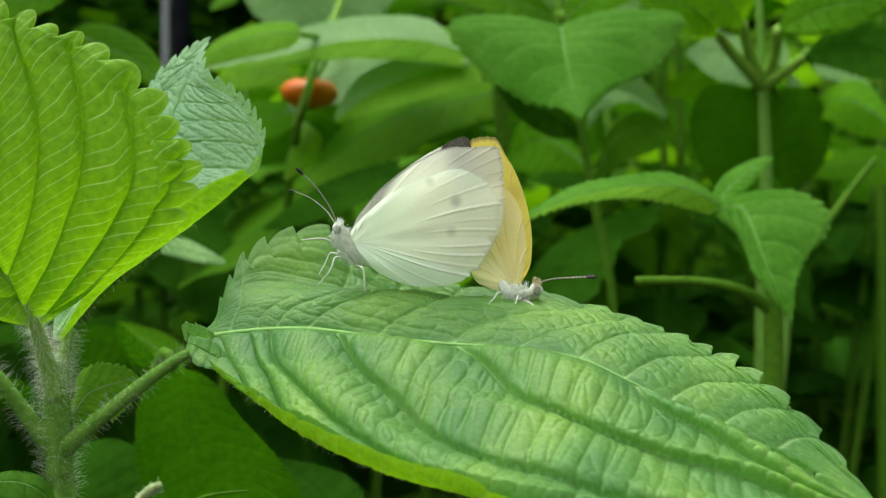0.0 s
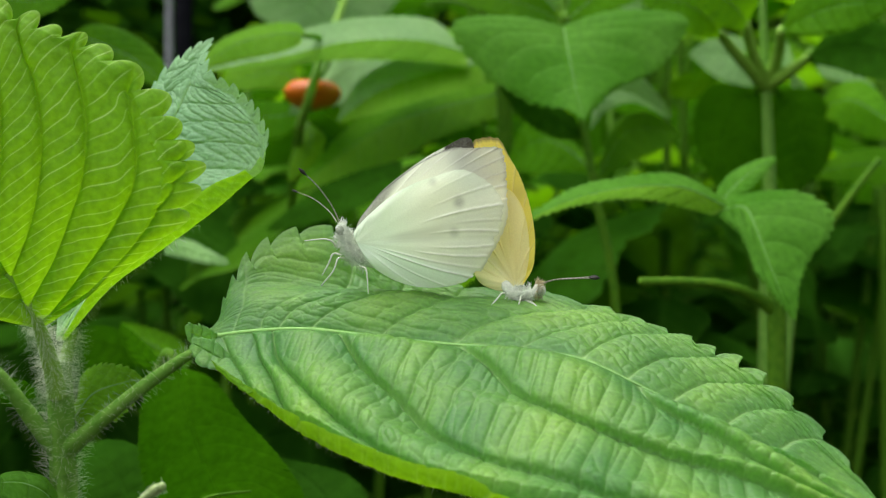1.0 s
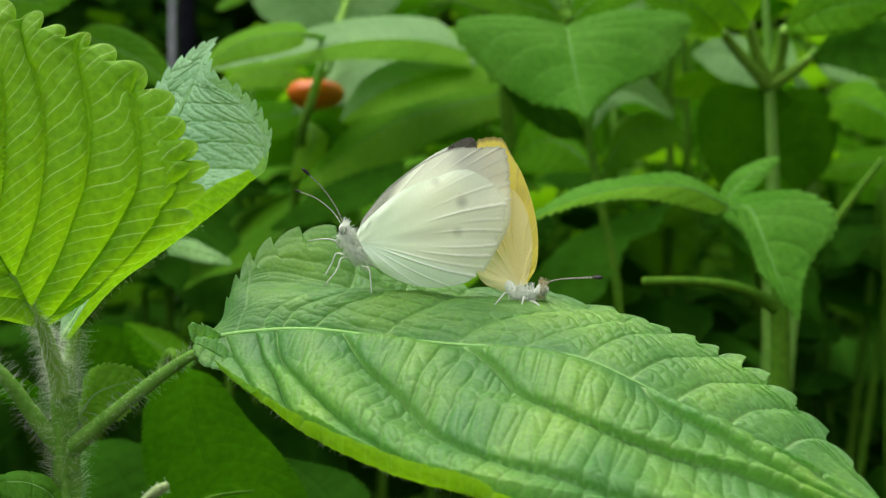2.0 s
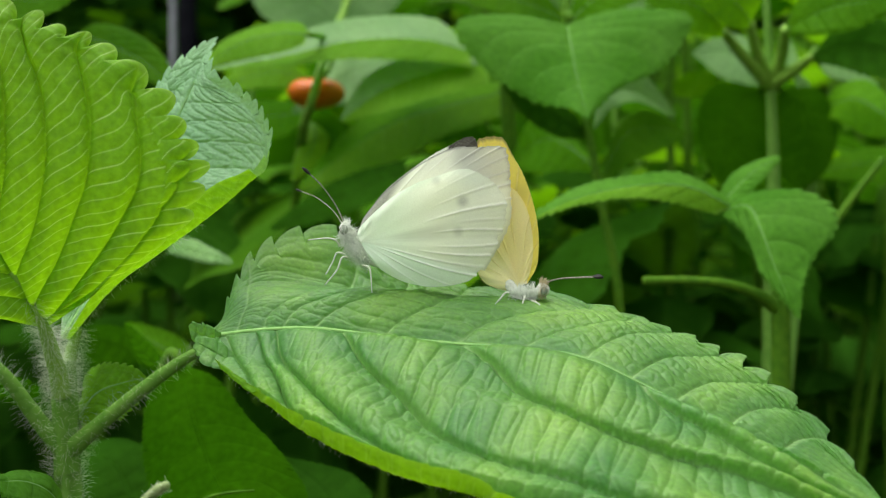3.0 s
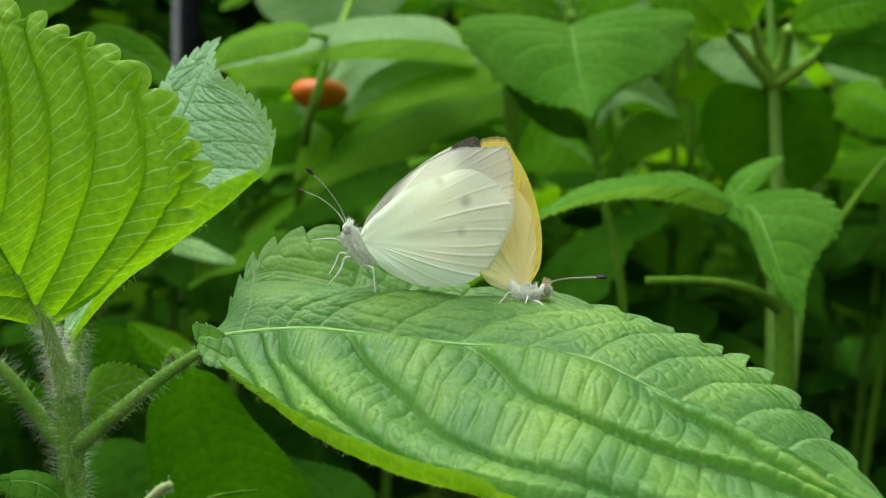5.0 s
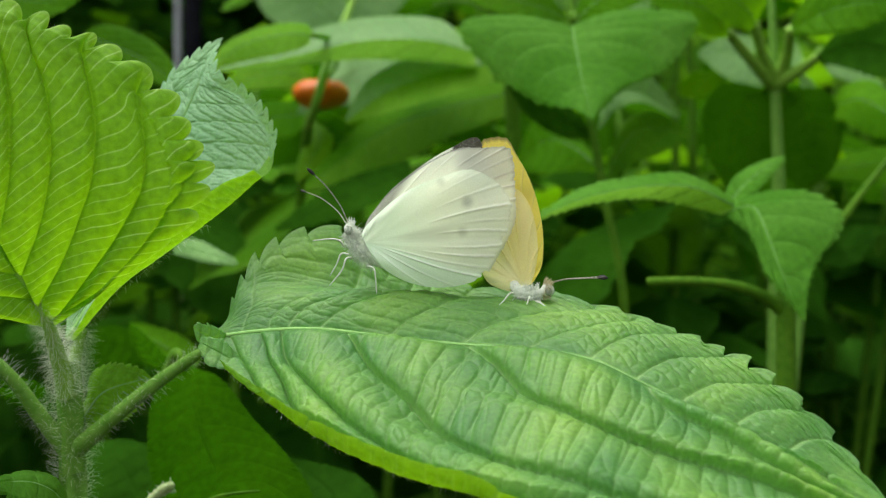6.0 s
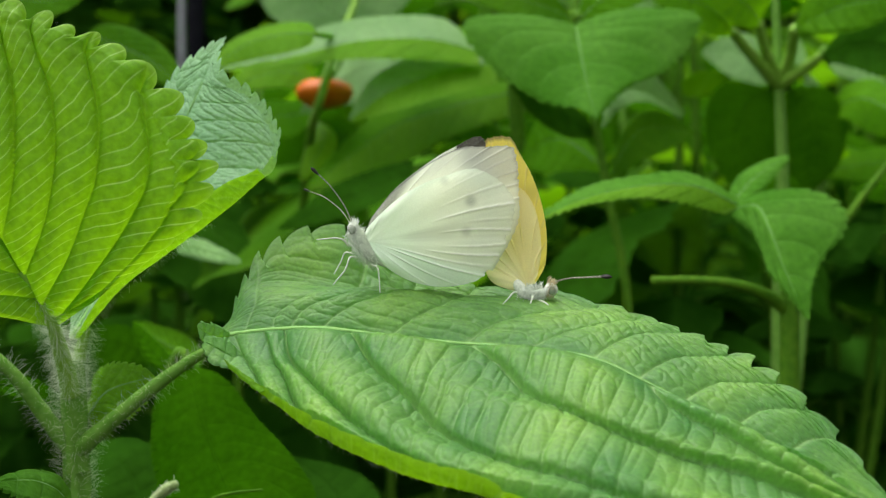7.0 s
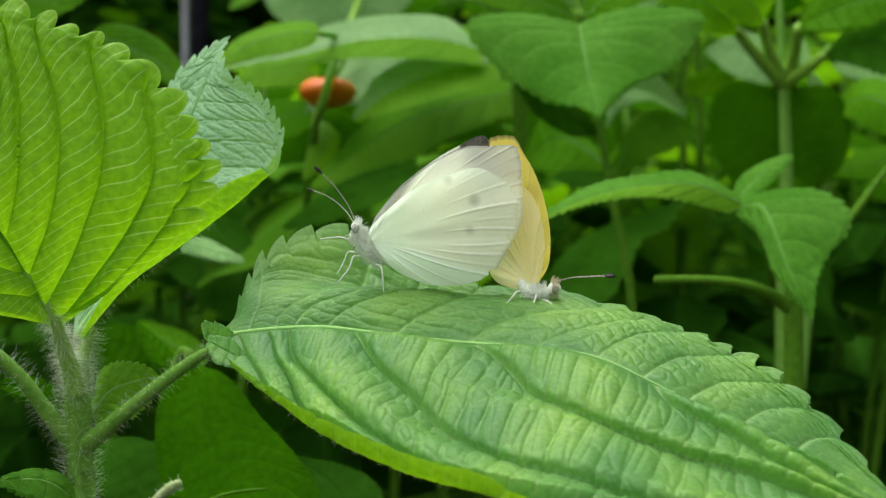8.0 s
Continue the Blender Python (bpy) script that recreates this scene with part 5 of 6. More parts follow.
broad(p3, [(-0.04851, 0.4, 0.67977), (-0.0586, 0.395, 0.68651), (-0.07053, 0.39, 0.68461), (-0.08421, 0.385, 0.67857)], [(-0.04851, 0.4, 0.68086), (-0.05934, 0.4, 0.69212), (-0.07338, 0.394, 0.69018), (-0.08421, 0.385, 0.6792)], [(-0.0487, 0.398, 0.67797), (-0.05997, 0.39, 0.68039), (-0.07189, 0.386, 0.67914), (-0.08421, 0.385, 0.67795)], M_LIP_LIT, 73)
broad(p3, [(-0.05435, 0.42, 0.6748), (-0.06381, 0.415, 0.67303), (-0.07414, 0.41, 0.67017), (-0.08639, 0.405, 0.66188)], [(-0.05435, 0.42, 0.67708), (-0.06458, 0.42, 0.67935), (-0.07711, 0.414, 0.67671), (-0.08683, 0.405, 0.66254)], [(-0.05409, 0.418, 0.67115), (-0.06193, 0.41, 0.66462), (-0.07342, 0.406, 0.66199), (-0.08596, 0.405, 0.661)], M_BACK, 76)
broad(p3, [(-0.05239, 0.41, 0.67017), (-0.04912, 0.405, 0.66407), (-0.05111, 0.4, 0.65595), (-0.05646, 0.395, 0.64588)], [(-0.05194, 0.41, 0.67061), (-0.04484, 0.406, 0.66418), (-0.04658, 0.402, 0.65504), (-0.05603, 0.395, 0.64566)], [(-0.05283, 0.41, 0.66972), (-0.05381, 0.404, 0.66287), (-0.05603, 0.398, 0.65469), (-0.05689, 0.395, 0.64588)], M_UNDER, 75, pale=0.3)
broad(p3, [(-0.04972, 0.41, 0.68016), (-0.03685, 0.415, 0.6764), (-0.02706, 0.42, 0.67367), (-0.01473, 0.425, 0.66395)], [(-0.04972, 0.41, 0.68127), (-0.03598, 0.418, 0.68246), (-0.02387, 0.424, 0.67877), (-0.01427, 0.425, 0.66464)], [(-0.05017, 0.41, 0.67883), (-0.03881, 0.412, 0.67041), (-0.02806, 0.418, 0.66662), (-0.01519, 0.425, 0.66326)], M_BACK, 74)
tube("side_stem", [(-0.0715, 0.425, 0.607), (-0.052, 0.43, 0.63), (-0.03544, 0.425, 0.65705), (-0.03275, 0.42, 0.67367)], [0.002, 0.0016, 0.0014, 0.001], M_STEM, p3, 24, 8)

# the plant with the four-branched node
p4 = shoot((0.1165, 0.37, -0.03))
tube("stem", [(0.1165, 0.37, -0.03), (0.1165, 0.37, 0.54808), (0.11779, 0.37, 0.62821), (0.11659, 0.37, 0.67529), (0.11579, 0.37, 0.68831), (0.11539, 0.37, 0.69833), (0.11459, 0.37, 0.72036)], [0.0052, 0.005, 0.0042, 0.004, 0.0036, 0.003, 0.001], M_STALK, p4, 60, 12)
NODE = (0.11619, 0.37, 0.67829)
for pts in ([NODE, (0.10486, 0.36, 0.68549), (0.09437, 0.35, 0.69258)], [NODE, (0.12112, 0.362, 0.68135), (0.12573, 0.354, 0.68536)], [NODE, (0.10837, 0.36, 0.68841), (0.10309, 0.35, 0.69599)], [NODE, (0.11779, 0.362, 0.68683), (0.11521, 0.35, 0.69409)]):
    tube("petiole", pts, [0.0027, 0.0021, 0.0016], M_YOUNG_STALK, p4, 16, 8)
broad(p4, [(0.09475, 0.35, 0.6922), (0.08929, 0.345, 0.69677), (0.07934, 0.34, 0.70044), (0.06457, 0.335, 0.7018)], [(0.09475, 0.35, 0.69296), (0.0944, 0.348, 0.70309), (0.08144, 0.345, 0.70985), (0.06457, 0.335, 0.70216)], [(0.09399, 0.35, 0.69106), (0.08486, 0.34, 0.68977), (0.07364, 0.335, 0.69273), (0.06457, 0.335, 0.70144)], M_BACK, 81)
broad(p4, [(0.10347, 0.35, 0.69523), (0.09975, 0.345, 0.69864), (0.09315, 0.34, 0.7021), (0.08271, 0.335, 0.70724)], [(0.10384, 0.35, 0.69599), (0.10664, 0.348, 0.70498), (0.09638, 0.345, 0.71171), (0.08271, 0.335, 0.7076)], [(0.10309, 0.35, 0.69409), (0.09425, 0.34, 0.69234), (0.08452, 0.335, 0.69727), (0.08234, 0.335, 0.70688)], M_BACK, 83)
broad(p4, [(0.11521, 0.35, 0.69334), (0.12253, 0.345, 0.69714), (0.1318, 0.34, 0.69971), (0.14579, 0.33, 0.69879)], [(0.11521, 0.35, 0.69447), (0.12172, 0.348, 0.70498), (0.13668, 0.343, 0.70933), (0.14579, 0.33, 0.69951)], [(0.11559, 0.35, 0.6922), (0.1226, 0.34, 0.68977), (0.13349, 0.335, 0.69092), (0.14615, 0.33, 0.69808)], M_BACK, 84, relief=0.001)
broad(p4, [(0.12573, 0.354, 0.68497), (0.13187, 0.345, 0.68743), (0.14101, 0.34, 0.68609), (0.15651, 0.33, 0.67557)], [(0.12573, 0.354, 0.68612), (0.13379, 0.35, 0.69447), (0.14682, 0.345, 0.6949), (0.15651, 0.33, 0.67628)], [(0.12611, 0.354, 0.68382), (0.12996, 0.34, 0.67946), (0.14075, 0.335, 0.67496), (0.15651, 0.33, 0.67485)], M_SHADE_LEAF, 82)
broad(p4, [(0.12916, 0.42, 0.69527), (0.12432, 0.43, 0.69985), (0.11682, 0.435, 0.7022), (0.10625, 0.44, 0.70314)], [(0.12916, 0.42, 0.69754), (0.12654, 0.432, 0.70677), (0.11762, 0.438, 0.71035), (0.10625, 0.44, 0.70362)], [(0.12916, 0.42, 0.68617), (0.12288, 0.425, 0.68696), (0.11361, 0.43, 0.69194), (0.10577, 0.44, 0.70243)], M_PALE_LEAF, 85, NODE)
broad(p4, [(0.13119, 0.41, 0.6846), (0.1378, 0.42, 0.69299), (0.14248, 0.43, 0.69939), (0.14675, 0.44, 0.70838)], [(0.13053, 0.41, 0.6846), (0.13572, 0.422, 0.6938), (0.14034, 0.432, 0.70093), (0.14675, 0.44, 0.70886)], [(0.13186, 0.41, 0.68415), (0.14053, 0.42, 0.69072), (0.14621, 0.43, 0.69822), (0.14722, 0.44, 0.70791)], M_PALE_LEAF, 86)
broad(p4, [(0.14423, 0.4, 0.69168), (0.15073, 0.4, 0.68995), (0.15723, 0.4, 0.68735), (0.16806, 0.4, 0.68194)], [(0.14423, 0.4, 0.69255), (0.15333, 0.404, 0.69328), (0.16099, 0.404, 0.68978), (0.16806, 0.4, 0.68237)], [(0.14423, 0.4, 0.69038), (0.14745, 0.397, 0.68599), (0.15605, 0.397, 0.68341), (0.16806, 0.4, 0.68151)], M_PALE_LEAF, 94, (0.12573, 0.354, 0.68497))
broad(p4, [(0.13852, 0.41, 0.68904), (0.14118, 0.41, 0.6846), (0.14384, 0.41, 0.67905), (0.1474, 0.41, 0.67239)], [(0.13852, 0.41, 0.68948), (0.1441, 0.412, 0.68603), (0.14722, 0.412, 0.68), (0.14762, 0.41, 0.67239)], [(0.13807, 0.41, 0.68859), (0.13873, 0.408, 0.68251), (0.14138, 0.408, 0.67721), (0.14717, 0.41, 0.67217)], M_PALE_LEAF, 95, NODE)
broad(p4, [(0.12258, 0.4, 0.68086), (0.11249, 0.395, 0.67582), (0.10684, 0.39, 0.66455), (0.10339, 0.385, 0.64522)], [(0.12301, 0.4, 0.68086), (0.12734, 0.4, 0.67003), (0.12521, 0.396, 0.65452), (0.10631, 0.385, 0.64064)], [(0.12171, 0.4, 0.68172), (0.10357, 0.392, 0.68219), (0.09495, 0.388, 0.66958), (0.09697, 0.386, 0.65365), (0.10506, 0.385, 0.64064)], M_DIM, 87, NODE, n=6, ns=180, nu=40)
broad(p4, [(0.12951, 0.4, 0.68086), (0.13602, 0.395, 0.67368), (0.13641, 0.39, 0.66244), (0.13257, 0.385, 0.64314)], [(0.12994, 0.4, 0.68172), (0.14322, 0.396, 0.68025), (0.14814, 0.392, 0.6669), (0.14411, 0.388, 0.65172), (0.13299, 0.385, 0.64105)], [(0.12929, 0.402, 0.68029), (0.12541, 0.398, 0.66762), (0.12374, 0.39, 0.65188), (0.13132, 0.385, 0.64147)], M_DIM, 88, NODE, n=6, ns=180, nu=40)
broad(p4, [(0.14467, 0.4, 0.67219), (0.14908, 0.39, 0.67511), (0.15348, 0.38, 0.6737), (0.16295, 0.36, 0.65918)], [(0.14467, 0.4, 0.67306), (0.15099, 0.395, 0.68223), (0.15967, 0.385, 0.68066), (0.16295, 0.36, 0.65996)], [(0.1451, 0.4, 0.67089), (0.14716, 0.385, 0.66711), (0.15349, 0.375, 0.66081), (0.16256, 0.36, 0.6584)], M_BACK, 89)
broad(p4, [(0.19465, 0.42, 0.65206), (0.17873, 0.42, 0.65434), (0.16509, 0.42, 0.65388), (0.14917, 0.42, 0.64979)], [(0.19697, 0.425, 0.6559), (0.18129, 0.426, 0.66129), (0.16591, 0.425, 0.65935), (0.14917, 0.42, 0.65024)], [(0.19233, 0.415, 0.64494), (0.17703, 0.416, 0.64613), (0.16278, 0.417, 0.64732), (0.14917, 0.42, 0.64911)], M_BACK, 90)
tube("side_stem", [(0.125, 0.39, 0.52308), (0.13774, 0.4, 0.61589), (0.1425, 0.4, 0.64837), (0.14532, 0.4, 0.67111)], [0.0018, 0.0016, 0.0014, 0.0012], M_STALK, p4, 20, 8)
tube("side_stem", [(0.10738, 0.33, 0.57015), (0.10792, 0.33, 0.59874), (0.11453, 0.33, 0.61661), (0.12471, 0.33, 0.62911), (0.1315, 0.33, 0.6384), (0.13972, 0.33, 0.64877)], [0.0018, 0.0017, 0.0016, 0.0015, 0.0013, 0.001], M_STEM, p4, 30, 8)

# the small plant with the drooping leaf
p5 = shoot((0.08859, 0.27, -0.03))
tube("stem", [(0.08859, 0.27, -0.03), (0.08771, 0.27, 0.57337), (0.08756, 0.27, 0.59091), (0.08713, 0.27, 0.6048), (0.08654, 0.27, 0.60772)], [0.0038, 0.0037, 0.0036, 0.0032, 0.002], M_STEM, p5, 40, 12)
tube("petiole", [(0.08683, 0.27, 0.60436), (0.0814, 0.268, 0.60796), (0.07233, 0.264, 0.611), (0.06138, 0.26, 0.61212), (0.04954, 0.257, 0.61221)], [0.0019, 0.0015, 0.0012, 0.0011, 0.0011], M_STEM, p5, 30, 10)
tube("branch", [(0.08901, 0.274, 0.60531), (0.0888, 0.278, 0.61564), (0.08429, 0.28, 0.62622), (0.07671, 0.28, 0.63137)], [0.0016, 0.0012, 0.001, 0.001], M_STEM, p5, 30, 10)
broad(p5, [(0.07445, 0.275, 0.63027), (0.07864, 0.268, 0.63088), (0.07968, 0.26, 0.62436), (0.08109, 0.253, 0.61466), (0.08444, 0.246, 0.60308)], [(0.07472, 0.276, 0.63121), (0.08174, 0.274, 0.63469), (0.09005, 0.27, 0.63535), (0.0962, 0.266, 0.63311), (0.09901, 0.262, 0.62837), (0.09676, 0.259, 0.62294), (0.09148, 0.256, 0.61792), (0.08697, 0.251, 0.6113), (0.08444, 0.246, 0.60308)],
      [(0.07358, 0.274, 0.62875), (0.07633, 0.267, 0.62535), (0.07772, 0.261, 0.62014), (0.07817, 0.256, 0.61432), (0.08094, 0.25, 0.60904), (0.08444, 0.246, 0.60308)], M_MID, 91, n=6, tooth=0.0014, relief=0.0007, up=(0, -1, 0.6), teeth=20, ns=200, nu=50, run=[(0, 0.0), (0.05, 0.2), (0.15, 0.42), (0.3, 0.58), (0.5, 0.74), (0.72, 0.88), (1, 1)], pale=0.4, label="drooping grey-green toothed leaf")
broad(p5, [(0.07623, 0.275, 0.63117), (0.06374, 0.27, 0.63593), (0.04964, 0.265, 0.63593), (0.03463, 0.26, 0.63281), (0.02154, 0.255, 0.62732)], [(0.07706, 0.278, 0.6334), (0.06366, 0.276, 0.63987), (0.05095, 0.272, 0.63929), (0.03543, 0.266, 0.63599), (0.02126, 0.255, 0.62787)], [(0.07157, 0.272, 0.62898), (0.05825, 0.265, 0.63191), (0.0473, 0.26, 0.63281), (0.03423, 0.257, 0.63099), (0.02181, 0.255, 0.62704)], M_MID, 92, n=9, front=M_LIP_LIT, relief=0.0003, ns=180, nu=40)
broad(p5, [(0.07746, 0.285, 0.63312), (0.08202, 0.288, 0.63762), (0.0873, 0.29, 0.64182), (0.09454, 0.292, 0.64593)], [(0.07645, 0.287, 0.63538), (0.08094, 0.292, 0.64039), (0.08771, 0.294, 0.64435), (0.09454, 0.292, 0.64624)], [(0.07906, 0.283, 0.63272), (0.08532, 0.286, 0.63688), (0.09044, 0.289, 0.64144), (0.09486, 0.292, 0.64561)], M_MID, 93)

# low leaves under the host plant
p6 = shoot((-0.05124, 0.26, -0.03))
tube("stem", [(-0.05124, 0.26, -0.03), (-0.05468, 0.25, 0.49019), (-0.05899, 0.24, 0.56036), (-0.06285, 0.235, 0.59214)], [0.004, 0.0035, 0.002, 0.0012], M_STEM, p6, 40, 10)
# darkened greens here stand for the shade cast by the host's leaves
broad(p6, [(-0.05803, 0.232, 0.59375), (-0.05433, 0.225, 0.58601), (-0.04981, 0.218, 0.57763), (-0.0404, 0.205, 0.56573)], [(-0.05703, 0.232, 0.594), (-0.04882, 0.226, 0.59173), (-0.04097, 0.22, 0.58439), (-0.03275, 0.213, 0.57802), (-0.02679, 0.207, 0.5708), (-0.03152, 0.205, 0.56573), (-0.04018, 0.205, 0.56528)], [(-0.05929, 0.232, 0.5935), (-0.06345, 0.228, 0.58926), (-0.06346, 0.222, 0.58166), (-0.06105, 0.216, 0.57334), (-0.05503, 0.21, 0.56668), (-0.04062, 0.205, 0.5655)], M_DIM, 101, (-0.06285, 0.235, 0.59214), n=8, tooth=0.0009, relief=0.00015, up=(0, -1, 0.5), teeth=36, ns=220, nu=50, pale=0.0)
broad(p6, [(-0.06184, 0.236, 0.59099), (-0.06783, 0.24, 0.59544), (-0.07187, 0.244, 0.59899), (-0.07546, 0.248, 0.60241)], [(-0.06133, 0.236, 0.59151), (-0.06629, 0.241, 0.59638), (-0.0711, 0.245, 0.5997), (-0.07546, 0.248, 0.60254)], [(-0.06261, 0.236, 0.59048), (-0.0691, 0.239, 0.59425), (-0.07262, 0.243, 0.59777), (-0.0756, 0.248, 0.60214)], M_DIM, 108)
broad(p6, [(-0.0222, 0.25, 0.54975), (-0.0254, 0.255, 0.55525), (-0.03012, 0.26, 0.56102), (-0.04075, 0.265, 0.56706)], [(-0.02193, 0.25, 0.55002), (-0.01719, 0.256, 0.55638), (-0.02326, 0.262, 0.5634), (-0.04075, 0.265, 0.56734)], [(-0.02274, 0.25, 0.54948), (-0.03205, 0.253, 0.55302), (-0.03688, 0.258, 0.56007), (-0.04103, 0.265, 0.56648)], M_SHADE_LEAF, 102, relief=0.0002, pale=0.1)
broad(p6, [(-0.07658, 0.26, 0.55539), (-0.08, 0.262, 0.56198), (-0.0849, 0.264, 0.56726), (-0.0956, 0.27, 0.56898)], [(-0.07602, 0.26, 0.55567), (-0.07061, 0.264, 0.56297), (-0.08039, 0.268, 0.57081), (-0.0956, 0.27, 0.56927)], [(-0.0777, 0.26, 0.55482), (-0.08716, 0.258, 0.55868), (-0.09277, 0.262, 0.5634), (-0.0959, 0.27, 0.5684)], M_SHADE_LEAF, 103, relief=0.0002, pale=0.1)
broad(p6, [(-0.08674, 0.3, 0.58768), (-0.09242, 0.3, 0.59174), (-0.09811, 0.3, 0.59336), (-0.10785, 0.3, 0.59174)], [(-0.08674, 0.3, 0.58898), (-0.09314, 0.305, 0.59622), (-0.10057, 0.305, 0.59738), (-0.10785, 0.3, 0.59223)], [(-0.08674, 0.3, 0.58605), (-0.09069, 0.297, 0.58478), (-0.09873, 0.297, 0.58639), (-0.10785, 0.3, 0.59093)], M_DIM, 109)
broad(p6, [(-0.07599, 0.29, 0.62063), (-0.06928, 0.285, 0.62015), (-0.06276, 0.28, 0.61864), (-0.05509, 0.275, 0.61643)], [(-0.07652, 0.292, 0.623), (-0.06923, 0.288, 0.62265), (-0.06245, 0.282, 0.62015), (-0.05509, 0.275, 0.61672)], [(-0.07547, 0.288, 0.61891), (-0.0688, 0.283, 0.6177), (-0.06231, 0.278, 0.61654), (-0.05509, 0.275, 0.61613)], M_PALE_LEAF, 104)
tube("petiole", [(-0.0917, 0.29, 0.54793), (-0.10623, 0.3, 0.58605), (-0.10135, 0.3, 0.61854), (-0.08998, 0.3, 0.62341)], [0.001, 0.0009, 0.0008], M_STEM, p6, 24, 8)
leaves(p6, [
    ([(-0.07212, 0.3, 0.58605), (-0.07861, 0.3, 0.5906), (-0.08479, 0.3, 0.5945), (-0.09128, 0.3, 0.59905)], (0.3, -0.5, -0.8), (0.005, 0.006), M_BACK, (0, 0), 105),
    ([(-0.13137, 0.36, 0.57731), (-0.11968, 0.36, 0.58414), (-0.10648, 0.355, 0.58463), (-0.09172, 0.35, 0.5785)], (0.1, -0.6, -0.8), (0.014, 0.014), M_SHADE_LEAF, (0, 0), 106),
    ([(-0.14716, 0.45, 0.64704), (-0.12245, 0.44, 0.64168), (-0.10104, 0.43, 0.62955), (-0.07822, 0.42, 0.61113)], (0.3, -0.6, -0.7), (0.018, 0.018), M_SHADE_LEAF, (0, 0), 107)])
tube("twig", [(-0.04916, 0.2, 0.5703), (-0.04461, 0.2, 0.57246), (-0.0405, 0.2, 0.57333), (-0.03595, 0.2, 0.57376)], [0.0004, 0.0003, 0.0003, 0.0002], M_STEM, p6, 16, 8)
STUB = [(-0.05782, 0.2, 0.57116), (-0.05538, 0.199, 0.57313), (-0.05339, 0.198, 0.57465), (-0.05194, 0.197, 0.57552)]
tube("leaf_stub", STUB, [0.0007, 0.0009, 0.0011, 0.0008], M_DRY, p6, 16, 10, label="broken pale leaf stalk stub")
hairs("stub_hair", STUB, [0.0007, 0.0009, 0.001], 60, 0.0012, p6, 18)

# a plant beside the host, seen at its upper edge
p7 = shoot((-0.16516, 0.31, -0.03))
tube("stem", [(-0.16516, 0.31, -0.03), (-0.16348, 0.31, 0.55975), (-0.15844, 0.31, 0.67723), (-0.15676, 0.31, 0.72759)], [0.004, 0.0035, 0.002, 0.001], M_STEM, p7, 40, 10)
leaves(p7, [
    ([(-0.15844, 0.31, 0.70073), (-0.13607, 0.305, 0.6958), (-0.11597, 0.3, 0.69131), (-0.09973, 0.3, 0.69732)], (0.1, -0.5, -0.85), (0.010, 0.012), M_BACK, (0, 0), 121),
    ([(-0.12552, 0.36, 0.69426), (-0.11225, 0.355, 0.689), (-0.0993, 0.35, 0.68234), (-0.08667, 0.345, 0.67155)], (0.3, -0.5, -0.8), (0.009, 0.008), M_BACK, (0, 0), 122)])

# ---- the bed beyond: many more plants ----
rngb = np.random.default_rng(77)
LIB = []
for i in range(8):
    ln = 0.10 + 0.012 * (i % 4)
    droop = 0.2 + 0.13 * i
    v, f, vn, c, n, length = leaf_data([(0, 0, 0), (0, ln * 0.35, ln * 0.06), (0, ln * 0.7, -ln * 0.1 * droop * 2), (0, ln * 0.95, -ln * 0.55 * droop)], [(1, 0, 0)], (ln * 0.33, ln * 0.33),
                                      shape=(0.38, 0.78), fold=([8 - 3 * i], [8 - 3 * i]), curl=([-14], [-14]), teeth=24, tooth=0.06, veins=7, relief=0.0006, quilt=0.15, ns=44, nu=16, seed=200 + i, flutter=0.002)
    # dark copies imitate shaded leaves and the black gaps between them
    ob = mesh_object("leaf", v, f, M_BACK if i % 4 == 1 else M_DIM if i % 4 == 3 else M_SHADE_LEAF, None, {"vein": vn})
    LIB.append(ob.data)
    bpy.data.objects.remove(ob)
PETV, PETF = tube_data([(0, 0, 0), (0, 0.025, 0.008), (0, 0.05, 0.008)], [0.0016, 0.0011, 0.001], 8, 6)


def bed_plant(x, y, height, seed, dense=1.0, bare=0.12, small=1.0):
    r = np.random.default_rng(seed)
    top = (x + r.normal(0, 0.03), y + r.normal(0, 0.03), height)
    ob = shoot((x, y, -0.02))
    mid = (0.5 * (x + top[0]) + r.normal(0, 0.015), 0.5 * (y + top[1]), height * 0.5)
    line = [(x, y, -0.03), mid, top]
    sv, sf = tube_data(line, [0.0045, 0.0035, 0.0015], 20, 8)
    sv, sf = sv.tolist(), list(sf)
    c = spline(line, 40)
    z = bare
    az = r.uniform(0, 6.28)
    while z < 1.0:
        for side in (0, math.pi):
            if r.uniform() > (0.92 if z > 0.5 else 0.5) * dense:
                continue
            size = small * r.uniform(0.75, 1.25) * (0.65 + 0.6 * math.sin(math.pi * min(1, z * 0.92)))
            m = Matrix.Translation(c[int(z * 39)]) @ Matrix.Rotation(az + side + r.normal(0, 0.25), 4, "Z") @ Matrix.Rotation(r.normal(0.25 if z > 0.8 else -0.05, 0.25), 4, "X") @ Matrix.Scale(size, 4)
            # leaves below 0.66 m take the darkest green, canopy shade by colour
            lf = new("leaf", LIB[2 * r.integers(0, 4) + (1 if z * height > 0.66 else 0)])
            lf.parent = ob
            lf.matrix_parent_inverse = ob.matrix_basis.inverted()
            lf.matrix_basis = m @ Matrix.Translation((0, 0.048, 0.008)) @ Matrix.Rotation(r.normal(0, 0.25), 4, "Y")
            o = len(sv)
            sv.extend(tuple(m @ Vector(p)) for p in PETV)
            sf.extend(tuple(k + o for k in q) for q in PETF)
        az += math.pi / 2 + r.normal(0, 0.15)
        z += r.uniform(0.08, 0.13) * (1.0 if small == 1.0 else 0.55)
    mesh_object("stem", sv, sf, M_STEM, ob)
    return ob


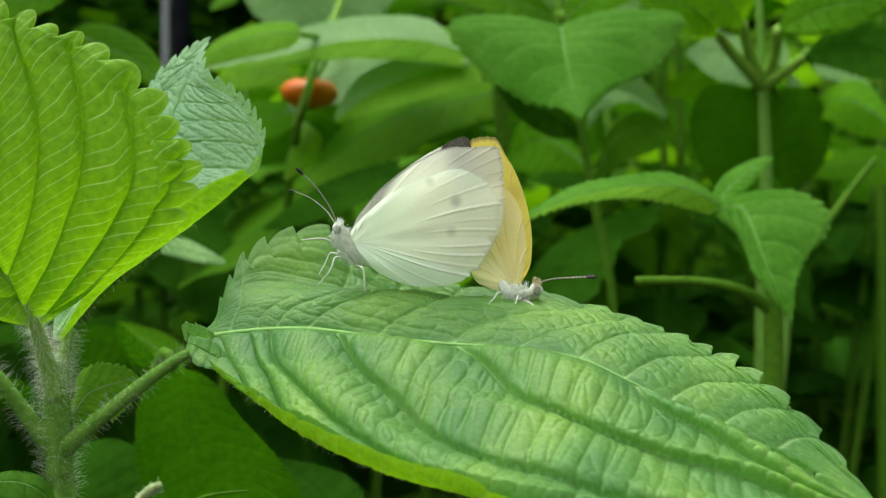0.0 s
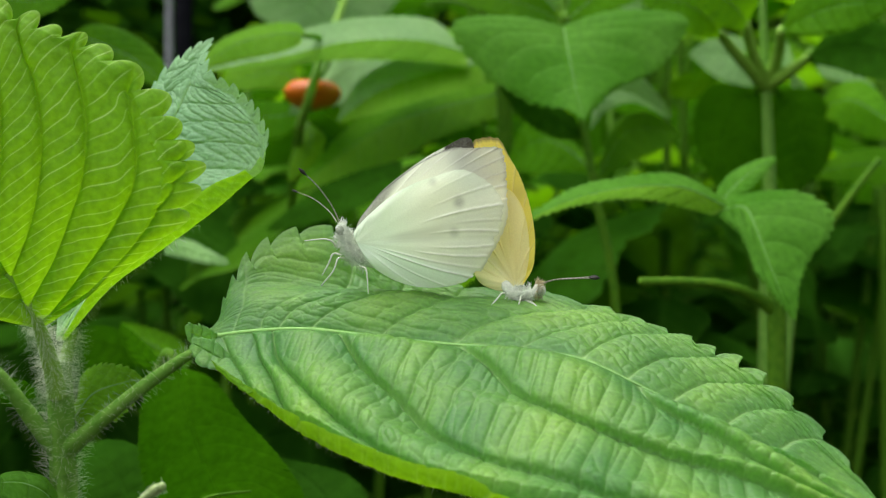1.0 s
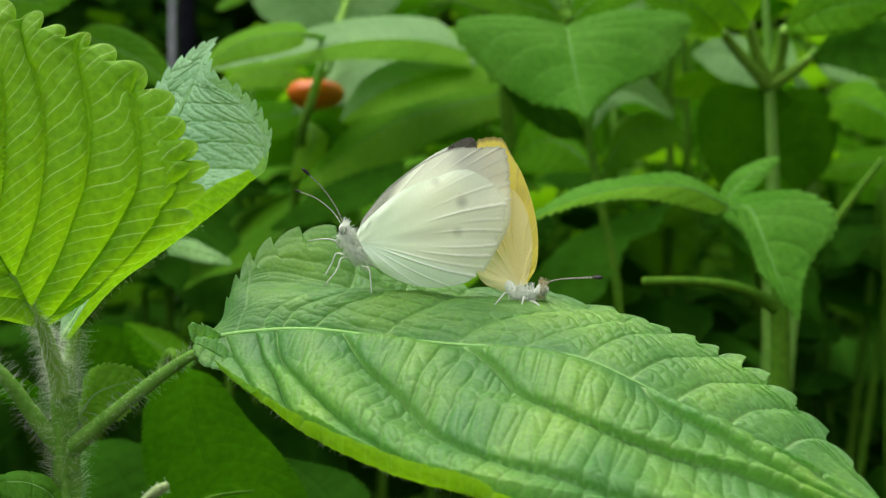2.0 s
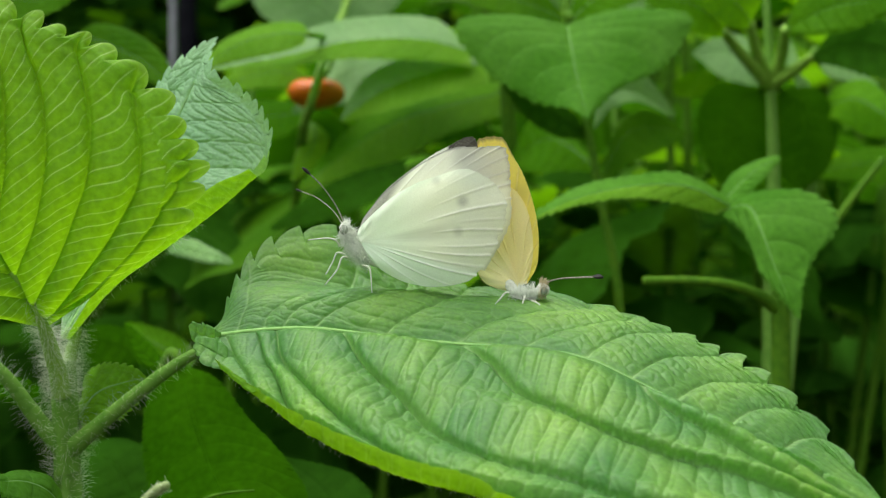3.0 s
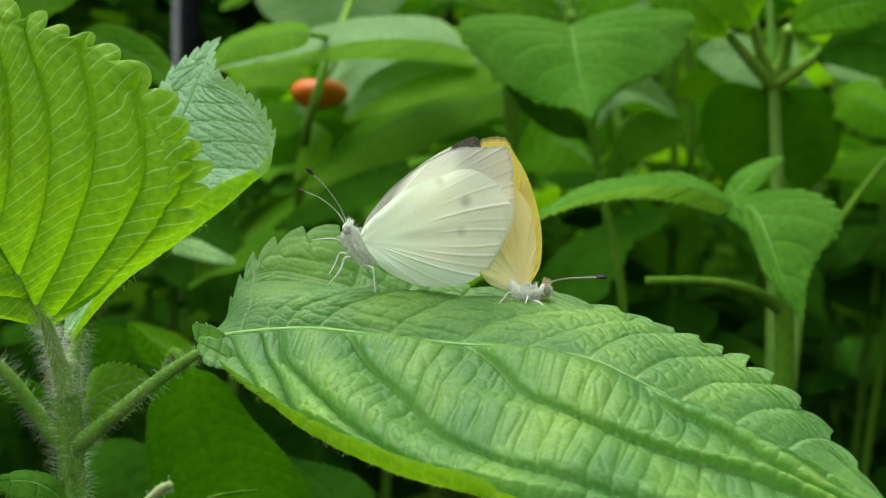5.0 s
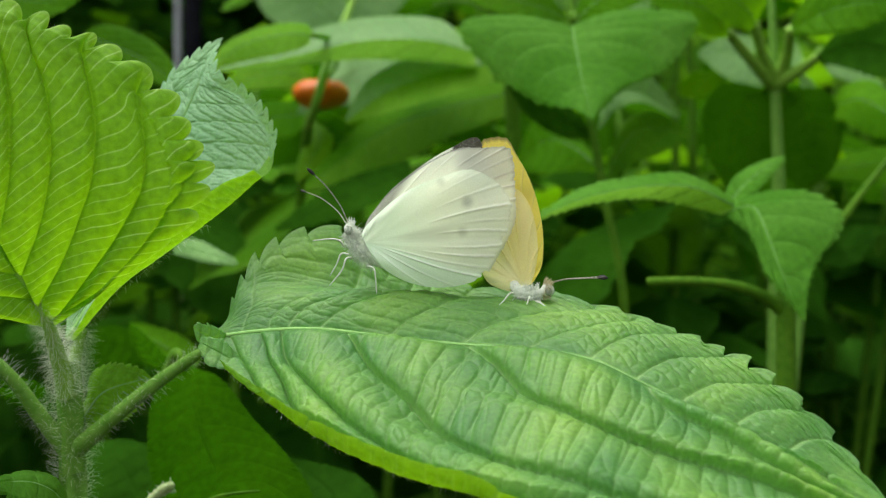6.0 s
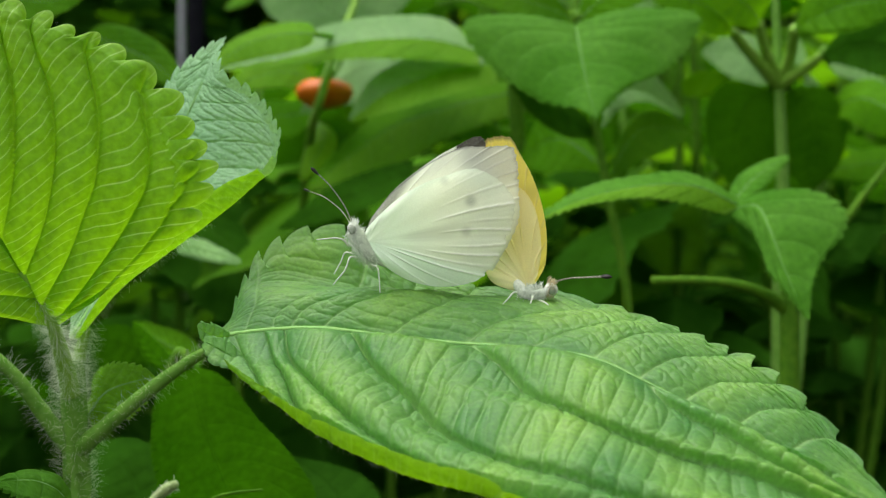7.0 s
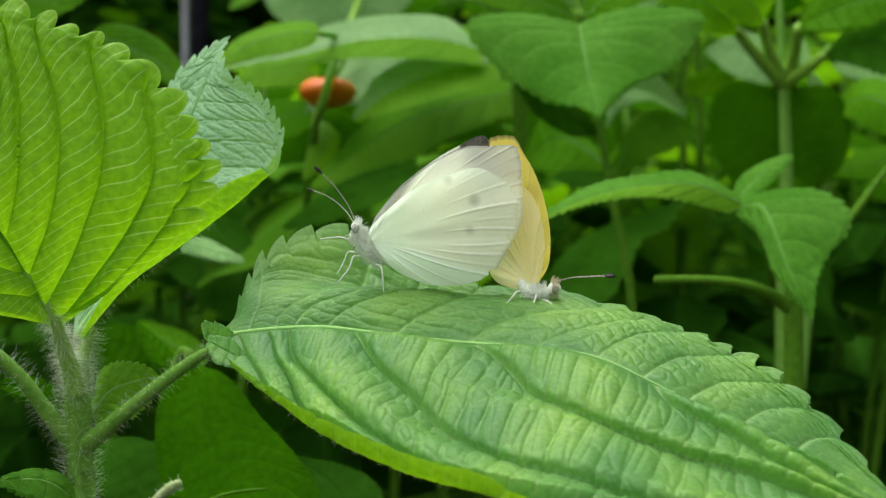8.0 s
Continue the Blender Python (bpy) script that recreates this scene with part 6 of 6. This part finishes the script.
count = 0
for row in range(13):
    y = 0.66 + 0.155 * row
    for j in range(13):
        x = -1.3 + j * 0.215 + (0.1 if row % 2 else 0) + rngb.normal(0, 0.04)
        tall = rngb.uniform(0.82, 1.02) + 0.03 * row
        if x < -0.13 * y:
            tall = min(tall, 0.58 + 0.15 * y)
        bed_plant(x, y + rngb.normal(0, 0.04), tall, 1000 + count)
        count += 1
for row in range(4):
    for j in range(8):
        x = (-1.15, -0.9, -0.65, -0.42, 0.42, 0.65, 0.9, 1.15)[j] + rngb.normal(0, 0.04)
        bed_plant(x, 0.38 - 0.25 * row + rngb.normal(0, 0.04), rngb.uniform(0.55, 0.75), 3000 + count)
        count += 1
# added shade-givers: bare stems whose unseen crowns darken the leaves beneath
for x, y, h in ((-0.22, 0.36, 0.86), (0.22, 0.44, 0.88), (0.3, 0.36, 0.86), (-0.3, 0.46, 0.88), (0.3, 0.2, 0.84), (-0.33, 0.2, 0.86)):
    bed_plant(x, y, h, 4000 + count, 1.0, 0.83)
    count += 1
for x, y, h in ((0.03, 0.52, 0.7), (0.075, 0.55, 0.68), (0.105, 0.5, 0.74), (0.15, 0.54, 0.7), (0.2, 0.5, 0.66), (0.17, 0.46, 0.62), (-0.03, 0.54, 0.72), (-0.075, 0.5, 0.7), (-0.11, 0.56, 0.68), (-0.16, 0.52, 0.62)):
    bed_plant(x, y, h, 5000 + count, 1.0, 0.55, 0.4)
    count += 1
for k in range(16):
    bed_plant(-0.3 + 0.045 * k + rngb.normal(0, 0.012), 0.5 + 0.05 * (k % 3), rngb.uniform(0.66, 0.73), 6000 + count, 1.0, 0.72, 0.6)
    count += 1
for x, y, h in ((-0.27, 0.98, 0.72), (-0.22, 0.87, 0.66), (-0.2, 0.8, 0.62), (-0.29, 1.14, 0.72), (-0.24, 0.82, 0.66), (-0.33, 1.12, 0.74), (-0.15, -0.55, 0.6), (0.15, -0.6, 0.6)):
    bed_plant(x, y, h, 2000 + count)
    count += 1

# ---- hedge, pipe, post and fruit ----


def hedge():
    r = np.random.default_rng(9)
    verts, faces, vein = [], [], []
    base = np.array([(0, 0, 0), (0.35, 0.45, 0.06), (0, 1, -0.1), (-0.35, 0.45, 0.06)])
    for _ in range(42000):
        x, z = r.uniform(-2.6, 2.6), r.uniform(0, 2.4)
        y = 2.9 + 0.25 * math.sin(2.1 * x) + 0.2 * math.sin(5 * x + 3 * z) + abs(r.normal(0, 0.4))
        m = np.array(Euler((r.uniform(-1.3, 0.4), r.uniform(-0.8, 0.8), r.uniform(0, 6.28))).to_matrix())
        p = base * r.uniform(0.08, 0.17) @ m.T + np.array([x, y, z])
        o = len(verts)
        verts.extend(p.tolist())
        faces += [(o, o + 1, o + 2), (o, o + 2, o + 3)]
    ob = mesh_object("hedge", verts, faces, M_SHADE_LEAF, None, {"vein": np.zeros(len(verts))})
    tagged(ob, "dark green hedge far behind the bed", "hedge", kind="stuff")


hedge()
bm = bmesh.new()
bmesh.ops.create_uvsphere(bm, u_segments=32, v_segments=20, radius=0.0106)
for v in bm.verts:
    a = math.atan2(v.co.y, v.co.x)
    v.co.z *= 0.56
    v.co *= 1 + 0.05 * math.cos(5 * a) * (1 - abs(v.co.z) / 0.0106)
    v.co.z -= 0.003 * math.exp(-((v.co.x ** 2 + v.co.y ** 2) / 0.000012)) * (1 if v.co.z > 0 else 0)
fruit = root("tomato", (-0.04754, 0.392, 0.67858), "ripe orange-red fruit hanging among leaves", "tomato")
bmesh.ops.transform(bm, matrix=Matrix.Translation((-0.04754, 0.392, 0.67858)), verts=bm.verts)
part("fruit", bm, M_FRUIT, fruit)
tube("stalk", [(-0.04639, 0.393, 0.68192), (-0.04611, 0.398, 0.68486), (-0.04364, 0.405, 0.69039), (-0.04084, 0.41, 0.70014)], [0.0012, 0.001, 0.001], M_STEM, fruit, 12, 8)
post = root("garden_post", (-0.31392, 1.3, -0.03), "dark upright garden post", "post")
tube("post", [(-0.31744, 1.3, -0.03), (-0.31744, 1.3, 0.71924), (-0.31814, 1.3, 1.42309)], [0.0115], M_POLE, post, 12, 16)
pipe = root("garden_pipe", (-0.32988, 1.28, -0.03), "pale grey upright pipe", "pipe")
tube("pipe", [(-0.32988, 1.28, -0.03), (-0.32988, 1.28, 0.71772), (-0.33126, 1.28, 1.41074)], [0.0034], M_PALE, pipe, 12, 16)


def motions():
    """Nothing but the camera moves."""


motions()
